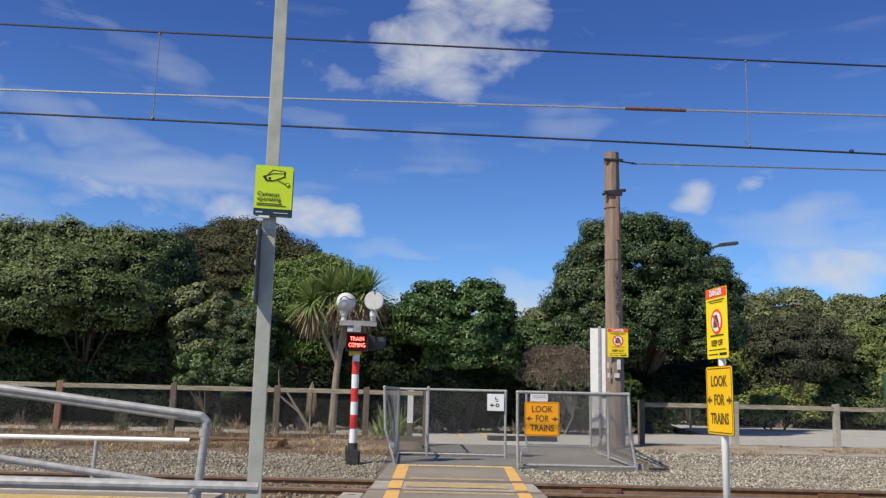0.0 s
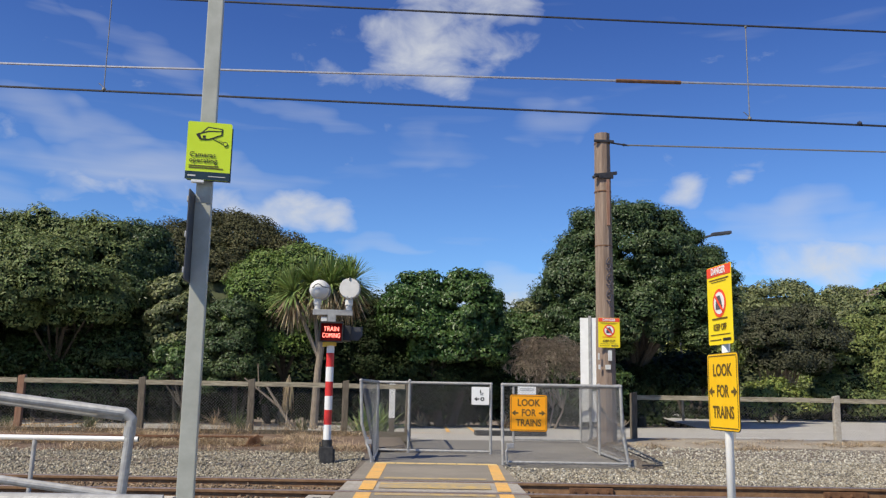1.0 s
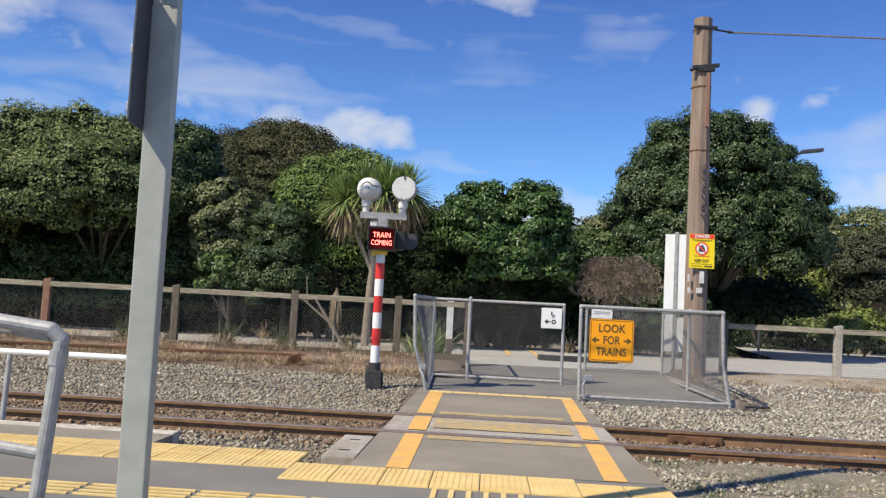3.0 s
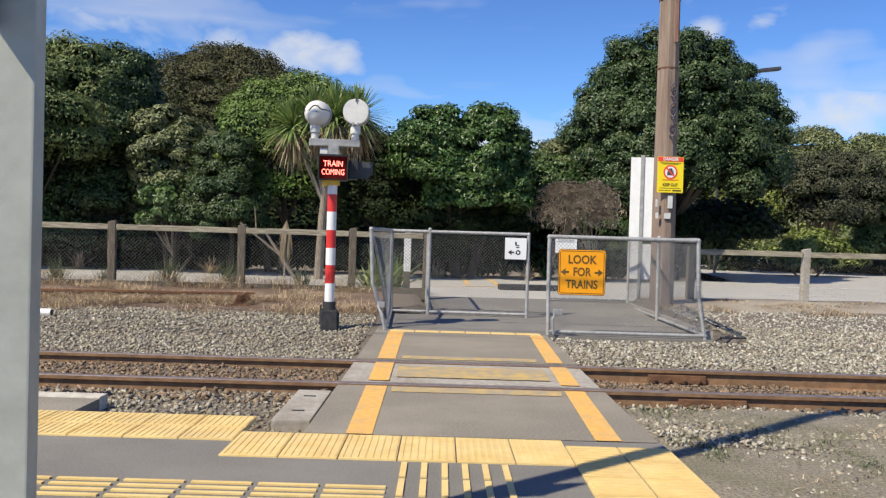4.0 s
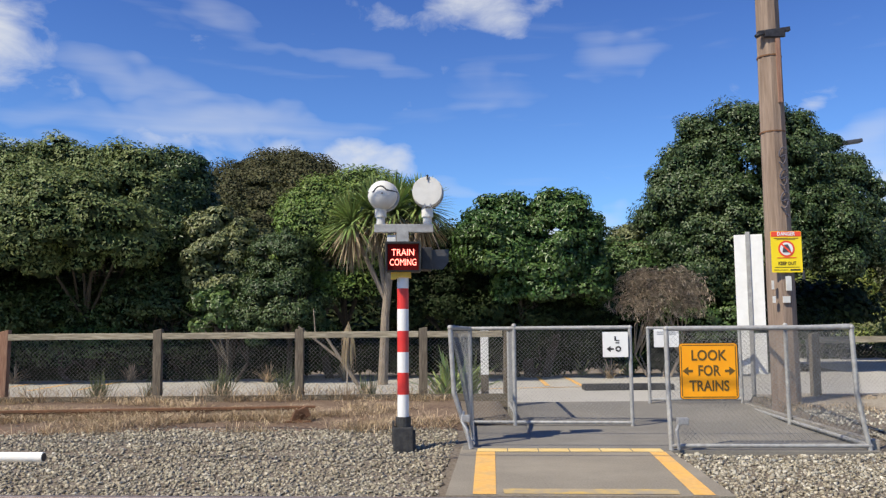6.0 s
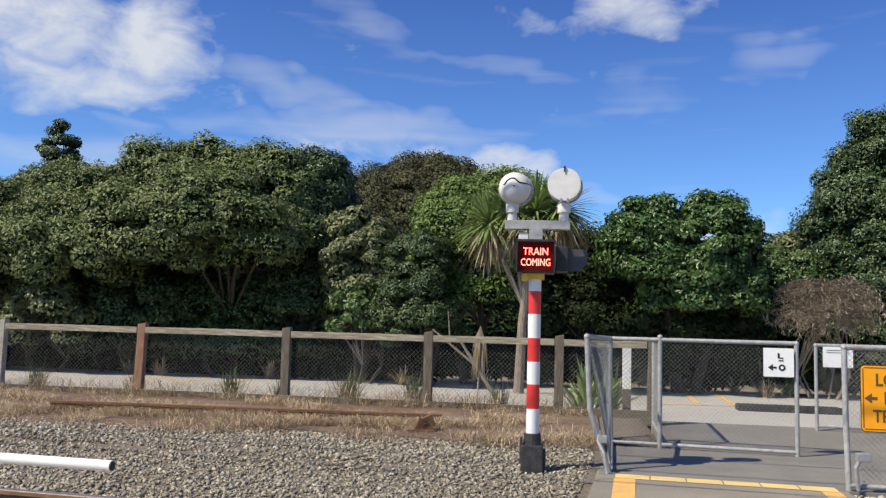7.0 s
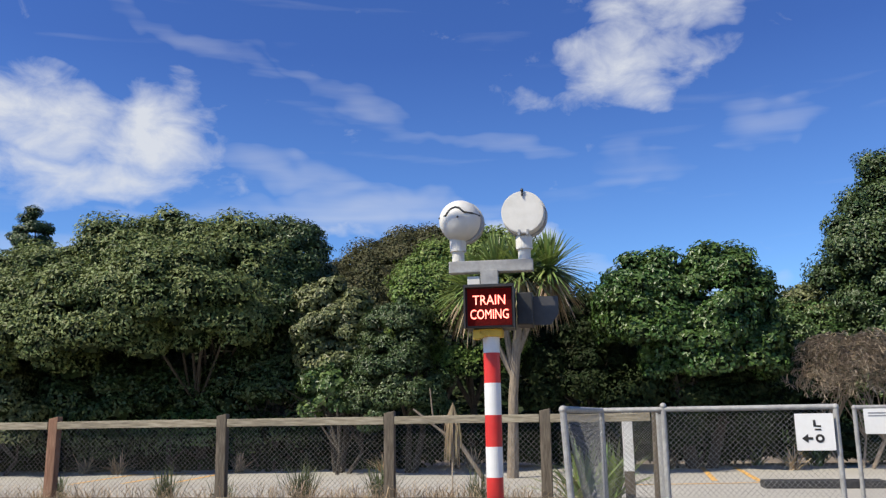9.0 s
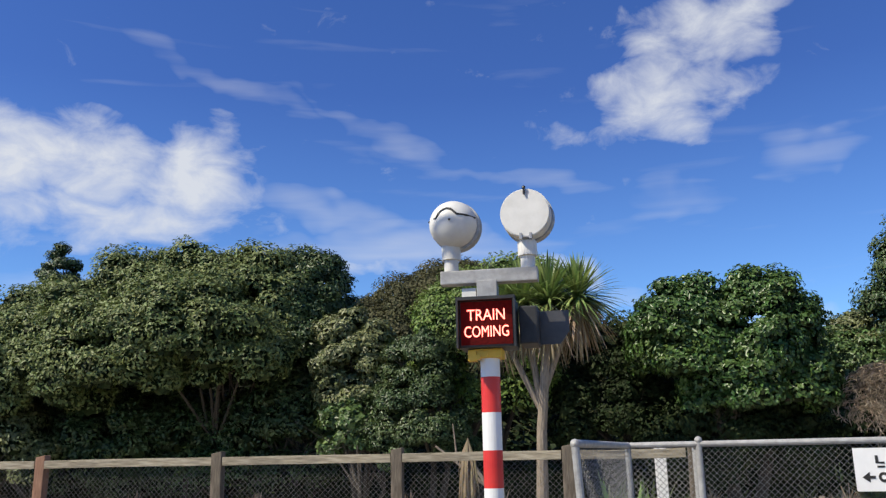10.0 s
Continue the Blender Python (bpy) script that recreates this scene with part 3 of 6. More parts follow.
    bm.faces.new([bm.verts.new((x, y, 0.0 if y < 32 else (y - 32) * 0.012)) for x, y in pts])
    bmesh.ops.recalc_face_normals(bm, faces=bm.faces)
    tagged(part("car_park", bm, "carpark"), "pale grey asphalt of the car park beyond the fence", "car park", kind="structure")

    for (xa, ya), (xb, yb) in (((2.62, 24.2), (2.89, 28.3)), ((3.35, 24.0), (3.60, 28.3)), ((0.8, 23.3), (3.3, 23.75)), ((-8.6, 24.0), (-8.9, 27.6)), ((-7.6, 24.2), (-7.9, 27.8)), ((-9.6, 23.8), (-9.9, 27.4)), ((12, 27), (14.0, 27.3)), ((16, 29), (19, 29.5)), ((9.8, 23.2), (11.4, 23.3))):
        d = Vector((xb - xa, yb - ya, 0))
        s = Vector((-d.y, d.x, 0)).normalized() * 0.055
        bm = bmesh.new()
        bm.faces.new([bm.verts.new((px, py, 0.006)) for px, py in ((xa - s.x, ya - s.y), (xb - s.x, yb - s.y), (xb + s.x, yb + s.y), (xa + s.x, ya + s.y))])
        bmesh.ops.recalc_face_normals(bm, faces=bm.faces)
        tagged(part("trim", bm, "line" if xa < 5 else "white"), "painted parking line on the asphalt", "road marking", "parking lines", "structure")
    bm = bmesh.new()
    box(bm, 3.15, 4.95, 22.55, 22.95, 0, 0.12, 0.02)
    tagged(part("kerb", bm, "tar"), "dark low kerb in the car park", "kerb", kind="structure")


build_ground()


def build_crossing():
    """The foot crossing over the track, its painted lines and the pad in the gate maze."""
    path = thing("crossing_path", TRACK, "grey asphalt foot crossing with orange edge lines across the track", "path", kind="structure")
    for name, a, b, mat, z in (("slab", -1.72, -0.12, "path", 0.0), ("slab", 0.10, 1.06, "concrete", -0.004), ("slab", 1.29, 3.95, "path", 0.0)):
        bm = bmesh.new()
        box(bm, -0.86, 1.16 if b < 2 else 1.18, a, b, -0.28, z, 0.006)
        part(name, bm, mat, path)
    # sunken infill beside the rails
    for a, b in ((-0.12, -0.05), (0.05, 0.10), (1.06, 1.12), (1.22, 1.29)):
        bm = bmesh.new()
        box(bm, -0.86, 1.06, a, b, -0.28, -0.03)
        part("flangeway", bm, "rust", path)

    def line(pts, mat="line", label=""):
        bm = bmesh.new()
        bm.faces.new([bm.verts.new((u, v, 0.004)) for u, v in pts])
        bmesh.ops.recalc_face_normals(bm, faces=bm.faces)
        part("painted_line", bm, mat, path, label)
    for a, b in ((-1.70, -0.14), (0.11, 1.05), (1.30, 3.50)):
        k = lambda v: (v + 1.7) / 5.2
        line([(-0.62 - 0.08 * k(a), a), (-0.47 - 0.05 * k(a), a), (-0.47 - 0.05 * k(b), b), (-0.62 - 0.08 * k(b), b)])
        line([(0.80 + 0.16 * k(a), a), (0.95 + 0.16 * k(a), a), (0.95 + 0.16 * k(b), b), (0.80 + 0.16 * k(b), b)])
    for i in range(6):
        a = -0.70 + 1.81 * i / 6
        line([(a + 0.006, 3.51), (a + 0.296, 3.51), (a + 0.296, 3.74), (a + 0.006, 3.74)], "tactile", "pale yellow painted edge piece")
    for a, b in ((-0.36, -0.16), (0.30, 0.88), (1.32, 1.52)):
        line([(-0.44, a), (0.80, a), (0.82, b), (-0.45, b)], "faded_line", "worn faded yellow paint")
    bm = bmesh.new()
    box(bm, -1.12, -0.88, -1.32, -0.30, -0.2, -0.012, 0.012)
    lid = part("pit_lid", bm, "concrete", path, "grey concrete cable pit lid")
    for v in (-1.05, -0.55):
        bm = bmesh.new()
        box(bm, -1.04, -0.96, v - 0.012, v + 0.012, -0.012, -0.008)
        part("slot", bm, "black", lid)

    bm = bmesh.new()
    rows = [((0.42, 14.0, 0.003), (4.38, 13.55, 0.003)), ((0.56, 16.1, 0.003), (4.68, 16.1, 0.003)), ((1.16, 16.22, 0.006), (4.69, 16.22, 0.006)), ((1.24, 18.5, 0.105), (4.97, 18.5, 0.105))]
    top = [[bm.verts.new(p) for p in r] for r in rows]
    for a, b in zip(top, top[1:]):
        bm.faces.new((a[0], a[1], b[1], b[0]))
    r = bmesh.ops.extrude_face_region(bm, geom=list(bm.faces))
    bmesh.ops.translate(bm, vec=(0, 0, -0.3), verts=[v for v in r["geom"] if isinstance(v, bmesh.types.BMVert)])
    bmesh.ops.recalc_face_normals(bm, faces=bm.faces)
    tagged(part("pavement", bm, "asphalt"), "grey asphalt pad inside the gate maze", "pavement", kind="structure")


build_crossing()


def build_track():
    prof = [(-0.065, -0.16), (0.065, -0.16), (0.065, -0.148), (0.012, -0.13), (0.010, -0.045), (0.035, -0.032), (0.036, -0.006), (0.028, 0.0),
            (-0.028, 0.0), (-0.036, -0.006), (-0.035, -0.032), (-0.010, -0.045), (-0.012, -0.13), (-0.065, -0.148)]

    def rail(name, at, length0, length1, mats, label, dz=0.0):
        bm = bmesh.new()
        a = [bm.verts.new((length0, v, z + dz)) for v, z in prof]
        b = [bm.verts.new((length1, v, z + dz)) for v, z in prof]
        for i in range(len(prof)):
            j = (i + 1) % len(prof)
            f = bm.faces.new((a[i], a[j], b[j], b[i]))
            f.material_index = 1 if i in (6, 7, 8) else 0
        bm.faces.new(a)
        bm.faces.new(b)
        bmesh.ops.recalc_face_normals(bm, faces=bm.faces)
        return tagged(part(name, bm, mats, None, "", at), label, "rail", "rails")
    near = rail("rail", TRACK, -45, 60, ["rail_side", "rail_top"], "brown running rail with a polished head on ballast")
    far = rail("rail", TRACK @ pose(0, 1.17, 0), -45, 60, ["rail_side", "rail_top"], "brown running rail with a polished head on ballast")
    for r, us in ((near, (2.0, 6.4)), (far, (2.05, 5.1))):
        for u in us:
            bm = bmesh.new()
            box(bm, u - 0.26, u + 0.26, -0.045, -0.014, -0.125, -0.05, 0.006)
            for k in (-0.2, -0.07, 0.07, 0.2):
                tube(bm, (u + k, -0.065, -0.09), (u + k, -0.04, -0.09), 0.014, n=6)
            part("fishplate", bm, "rust", r, "rusty bolted joint plate")
    k = rail("rail", pose(-1.40, 16.60, 0.235, 0, 0, 5.0), -4.95, 0, ["rust", "rust"], "short rusted siding rail in dry grass")
    bm = bmesh.new()
    box(bm, -0.08, 0.06, -0.30, -0.24, 0, 0.15, 0.01, pose(0, 0, 0, 0, 25, 12))
    box(bm, 0.05, 0.20, -0.30, -0.22, 0, 0.13, 0.01, pose(0, 0, 0, 0, -25, 12))
    box(bm, -0.1, 0.24, -0.32, -0.12, 0, 0.03, 0.01)
    tagged(part("rail_stop", bm, "rust", None, "", pose(-1.62, 16.10, 0.09, 0, 0, 8)), "rusted steel stop block at the siding end", "buffer stop")
    # sleepers just showing between the stones
    bm = bmesh.new()
    box(bm, -0.11, 0.11, -0.5, 1.67, -0.30, -0.135, 0.01)
    me = mesh_of("sleeper", bm, "sleeper")
    for i in range(-14, 22):
        u = i * 0.66
        if -1.0 < u < 1.2:
            continue
        ob = new("sleeper", me)
        ob.matrix_basis = TRACK @ pose(u, 0, 0)
        tagged(ob, "dark timber sleeper sunk in the ballast", "sleeper", "sleepers")


build_track()


# ---------------------------------------------------------------- fences and gates
def chainlink(name, a, b, z0, z1, parent, mat="wire", pitch=0.062, r=0.0018, top_a=None, top_b=None):
    """Diamond netting between two uprights; the tops may lean."""
    a, b = Vector((*a, 0)), Vector((*b, 0))
    ta, tb = Vector((*(top_a or a[:2]), 0)), Vector((*(top_b or b[:2]), 0))
    w, h = (b - a).length, z1 - z0
    out = (b - a).normalized().cross(Vector((0, 0, 1)))

    def at(s, z):
        k = z / h
        p = (a + (b - a) * (s / w)) * (1 - k) + (ta + (tb - ta) * (s / w)) * k
        return p + Vector((0, 0, z0 + z))
    verts, faces = [], []
    step = pitch * 1.414
    n = int((w + h) / step) + 1
    for sign in (1, -1):
        for i in range(n):
            c = i * step
            s0, s1 = max(0.0, c - h), min(w, c)
            if s1 - s0 < 0.01:
                continue
            za, zb = c - s0, c - s1
            if sign < 0:
                za, zb = h - za, h - zb
            p, q = at(s0, za), at(s1, zb)
            d = (q - p).normalized()
            e = d.cross(out).normalized()
            base = len(verts)
            off = out * (r * 0.8 * sign)
            for t in (p, q):
                for ang in (90, 210, 330):
                    verts.append(t + off + e * (r * math.cos(radians(ang))) + out * (r * math.sin(radians(ang))))
            for k in range(3):
                m = (k + 1) % 3
                faces.append((base + k, base + m, base + 3 + m, base + 3 + k))
    ob = soup(name, [tuple(v) for v in verts], faces, mat, parent, kind="")
    return ob


def build_fences():
    wood = lambda red: "red_wood" if red else "post_wood"

    def fence(name, posts, ztop, zb, label, thick=0.0018):
        f = thing(name, pose(0, 0, 0), label, "fence", "timber fences")
        for i, (x, y, kind) in enumerate(posts):
            bm = bmesh.new()
            lean = random.uniform(-0.02, 0.02)
            box(bm, -0.062, 0.062, -0.055, 0.055, zb - 0.35, ztop + 0.035, 0.012)
            for v in bm.verts:
                if v.co.z > ztop:
                    v.co.z += 0.02 if v.co.x > 0 else 0.0
                v.co.x += lean * (v.co.z - zb)
            part("post", bm, {"r": "red_wood", "p": "concrete"}.get(kind, "post_wood"), f, {"r": "reddish timber post", "p": "pale weathered post"}.get(kind, ""), pose(x, y, 0))
        for (xa, ya, _), (xb, yb, _) in zip(posts, posts[1:]):
            d = Vector((xb - xa, yb - ya, 0))
            at = pose(xa, ya, 0, 0, 0, math.degrees(math.atan2(d.y, d.x)))
            bm = bmesh.new()
            sag = random.uniform(-0.01, 0.006)
            box(bm, 0.065, d.length - 0.065, -0.052, -0.004, ztop - 0.10, ztop - 0.008, 0.006)
            bmesh.ops.subdivide_edges(bm, edges=[e for e in bm.edges if abs(e.verts[0].co.x - e.verts[1].co.x) > 0.5], cuts=5)
            for v in bm.verts:
                v.co.z += sag * math.sin(math.pi * v.co.x / d.length) + 0.004 * noise.noise((v.co.x * 3 + xa, 0, 0))
            part("top_rail", bm, "old_wood", f, at=at)
            bm = bmesh.new()
            box(bm, 0.0, d.length, -0.08, -0.058, zb - 0.16, zb + 0.035, 0.006)
            part("kickboard", bm, "plank", f, at=at)
            chainlink("netting", (xa, ya + 0.01), (xb, yb + 0.01), zb + 0.03, ztop - 0.06, f, "old_wire", 0.043, thick)
        return f
    left = [(-19.9, 18.05, ""), (-17.6, 18.06, "r"), (-15.3, 18.08, ""), (-13.0, 18.09, ""), (-10.75, 18.10, ""), (-8.5, 18.11, "p"), (-6.21, 18.12, "r"), (-3.94, 18.12, ""), (-1.85, 18.12, ""), (-0.02, 18.10, ""), (1.22, 18.05, "")]
    fence("fence", left, 1.20, 0.24, "weathered timber post-and-rail fence with chain-link netting")
    right = [(5.78, 18.05, ""), (7.80, 18.0, "p"), (10.0, 17.93, "p"), (12.2, 17.86, "p"), (14.4, 17.8, "p"), (16.6, 17.74, "p"), (18.8, 17.7, "p")]
    fence("fence", right, 1.07, 0.12, "weathered timber fence with chain-link beside the car park", 0.0012)

    bm = bmesh.new()
    box(bm, -0.06, 0.06, -0.03, 0.03, 0.52, 1.22, 0.006)
    wp = thing("marker_post", pose(0.92, 18.6, 0), "timber marker post painted white on top", "post")
    part("painted_top", bm, "white", wp)
    bm = bmesh.new()
    box(bm, -0.058, 0.058, -0.028, 0.028, -0.2, 0.52, 0.006)
    part("base", bm, "post_wood", wp, "bare brown timber foot")


build_fences()


def build_gates():
    def frame_of(g, a, b, top=1.22, low=0.045, ta=None, tb=None, r=0.024, mids=(), drop_a=True, drop_b=True, deep=0.0):
        ta, tb = ta or a, tb or b
        z = lambda p, h: (p[0], p[1], h)
        for p, t, on in ((a, ta, drop_a), (b, tb, drop_b)):
            if on:
                bm = bmesh.new()
                k = 0.45
                mid = (p[0] + (t[0] - p[0]) * 0.85, p[1] + (t[1] - p[1]) * 0.85, top * k)
                pipe(bm, [(*p, -0.05), mid, (*t, top - 0.02)], r, 12)
                ball(bm, (*t, top - 0.012), r * 1.25)
                part("post", bm, "galv", g)
        bm = bmesh.new()
        tube(bm, z(ta, top - 0.01), z(tb, top - 0.01), r, n=12)
        part("top_rail", bm, "galv", g)
        bm = bmesh.new()
        tube(bm, z(a, low), z(b, low), r * 0.85, n=12)
        part("bottom_rail", bm, "galv", g)
        for m in mids:
            bm = bmesh.new()
            tube(bm, z(m, -0.05), z(m, top + 0.02), r * 1.05, n=12)
            ball(bm, z(m, top + 0.02), r * 1.3)
            part("middle_post", bm, "galv", g)
        chainlink("netting", a, b, low + 0.01, top - 0.02, g, "wire", 0.034, 0.0014, ta, tb)

    left = thing("pedestrian_barrier", pose(0, 0, 0), "galvanised pipe barrier with chain-link infill by the crossing", "barrier", "gate maze")
    frame_of(left, (0.535, 14.15), (0.62, 16.22), ta=(0.31, 14.15), tb=(0.60, 16.22))
    frame_of(left, (0.62, 16.22), (2.575, 15.98), mids=((1.15, 16.155),), drop_a=False)
    frame_of(left, (1.165, 16.22), (1.235, 17.96), drop_a=False, low=0.13)
    bm = bmesh.new()
    pipe(bm, [(0.50, 14.02, 0.0), (0.47, 14.05, 0.18), (0.42, 14.10, 0.27), (0.44, 14.16, 0.36)], 0.016, 8)
    box(bm, 0.42, 0.50, 14.08, 14.14, 0.26, 0.33, 0.01)
    part("latch", bm, "galv_dark", left, "loose galvanised gate latch and chain")

    right = thing("pedestrian_barrier", pose(0, 0, 0), "galvanised pipe enclosure with chain-link sides on the pad", "barrier", "gate maze")
    P1, P2, P3, P4 = (2.45, 13.80), (4.33, 13.66), (4.72, 18.15), (3.36, 18.22)
    frame_of(right, P1, P2, ta=(2.44, 13.83), tb=(4.22, 13.70), top=1.19)
    frame_of(right, P2, P3, ta=(4.22, 13.70), tb=P3, mids=((4.50, 15.95),), drop_a=False, top=1.2)
    frame_of(right, P3, P4, drop_a=False, top=1.22, low=0.15)
    bm = bmesh.new()
    pipe(bm, [(2.50, 13.73, 0.02), (2.48, 13.72, 0.20), (2.52, 13.72, 0.28)], 0.017, 8)
    box(bm, 2.49, 2.60, 13.70, 13.77, 0.25, 0.32, 0.012)
    part("latch", bm, "galv_dark", right, "galvanised drop bolt latch")
    bm = bmesh.new()
    box(bm, -0.04, 0.04, 0, 4.4, -0.05, 0.09, 0.01, pose(4.42, 13.75, 0, 0, 0, -4.5))
    tagged(part("kerb", bm, "concrete"), "low concrete kerb under the barrier side", "kerb", kind="structure")
    # thin dark cable beside the barrier
    bm = bmesh.new()
    tube(bm, (4.40, 14.15, 0.22), (4.85, 13.75, 0.03), 0.011, n=8)
    tube(bm, (4.55, 13.75, 0.02), (4.87, 13.75, 0.02), 0.014, n=8)
    tagged(part("stay_bar", bm, "cable"), "thin dark cable lying by the barrier", "bar")


build_gates()


# ---------------------------------------------------------------- signs
def board(parent, name, w, h, r, mat, at, label="", depth=0.004):
    ob = part(name, poly(bmesh.new(), rounded(w, h, r), depth), mat, parent, label, at)
    return ob


def arrow(x, z, s, flip):
    k = -1 if flip else 1
    p = [(0, 0.12), (0.42, 0.12), (0.42, 0.42), (1.0, 0), (0.42, -0.42), (0.42, -0.12), (0, -0.12)]
    return [(x + k * s * (a - 0.5), z + s * b) for a, b in p]


def look_sign(parent, w, h, at):
    """The square warning board: three lines of lettering between two arrows."""
    b = board(parent, "board", w, h, 0.035, "ink", at, "dark-edged warning board", 0.004)
    flat("face", rounded(w - 0.012, h - 0.012, 0.030), "sign_orange" if w > 0.53 else "sign_amber", b, -0.0015)
    for s in ((0, h / 2 - 0.022, w - 0.06, 0.008), (0, -h / 2 + 0.022, w - 0.06, 0.008), (-w / 2 + 0.022, 0, 0.008, h - 0.06), (w / 2 - 0.022, 0, 0.008, h - 0.06)):
        flat("border", bar_pts(*s), "brown_ink", b, -0.0035)
    k = w / 0.56
    words("LOOK", 0.140 * k, "brown_ink", b, 0, h * 0.27, wide=0.86, bold=0.0030)
    words("FOR", 0.140 * k, "brown_ink", b, 0, 0.0, wide=0.80, bold=0.0030)
    words("TRAINS", 0.140 * k, "brown_ink", b, 0, -h * 0.27, wide=0.80, bold=0.0030)
    flat("arrow", arrow(-w * 0.36, 0, 0.10 * k, True), "brown_ink", b, -0.0035)
    flat("arrow", arrow(w * 0.36, 0, 0.10 * k, False), "brown_ink", b, -0.0035)
    return b


def danger_sign(parent, w, h, at, last, icon_z=0.06):
    b = board(parent, "board", w, h, 0.015, "sign_yellow", at, "yellow danger notice with a red header", 0.003)
    flat("header", bar_pts(0, h * 0.43, w - 0.012, h * 0.125), "sign_red", b)
    words("DANGER", h * 0.125, "white", b, 0, h * 0.43, -0.006, wide=w / h * 1.15, bold=0.002)
    flat("small_print", bar_pts(0, h * 0.325, w * 0.78, h * 0.016), "brown_ink", b)
    flat("small_print", bar_pts(0, h * 0.295, w * 0.6, h * 0.010), "brown_ink", b)
    rr = w * 0.27
    flat("prohibition_ring", ring_pts(0, h * icon_z, rr), "sign_red", b, -0.003)
    flat("prohibition_field", ring_pts(0, h * icon_z, rr * 0.78), "white", b, -0.005)
    flat("pictogram", [(-rr * 0.5, h * icon_z - rr * 0.45), (rr * 0.55, h * icon_z - rr * 0.45), (rr * 0.4, h * icon_z + rr * 0.1), (rr * 0.15, h * icon_z + rr * 0.55), (-rr * 0.25, h * icon_z + rr * 0.5), (-rr * 0.45, h * icon_z)], "graffiti", b, -0.007)
    c, s = math.cos(radians(-45)), math.sin(radians(-45))
    flat("prohibition_bar", [(c * a - s * t, h * icon_z + s * a + c * t) for a, t in ((-rr * 0.85, -rr * 0.1), (rr * 0.85, -rr * 0.1), (rr * 0.85, rr * 0.1), (-rr * 0.85, rr * 0.1))], "sign_red", b, -0.009)
    flat("ground_line", bar_pts(0, h * icon_z - rr * 1.08, rr * 2.3, h * 0.02), "sign_red" if last == "KEEP OUT" else "brown_ink", b, -0.004)
    words(last, h * 0.115, "brown_ink", b, 0, -h * 0.285, wide=w / h * 1.1, bold=0.0012)
    flat("small_print", bar_pts(0, -h * 0.375, w * 0.8, h * 0.012), "brown_ink", b)
    flat("small_print", bar_pts(-w * 0.2, -h * 0.44, w * 0.45, h * 0.014), "brown_ink", b)
    flat("emblem", bar_pts(w * 0.26, -h * 0.44, w * 0.32, h * 0.035), "ink", b)
    return b


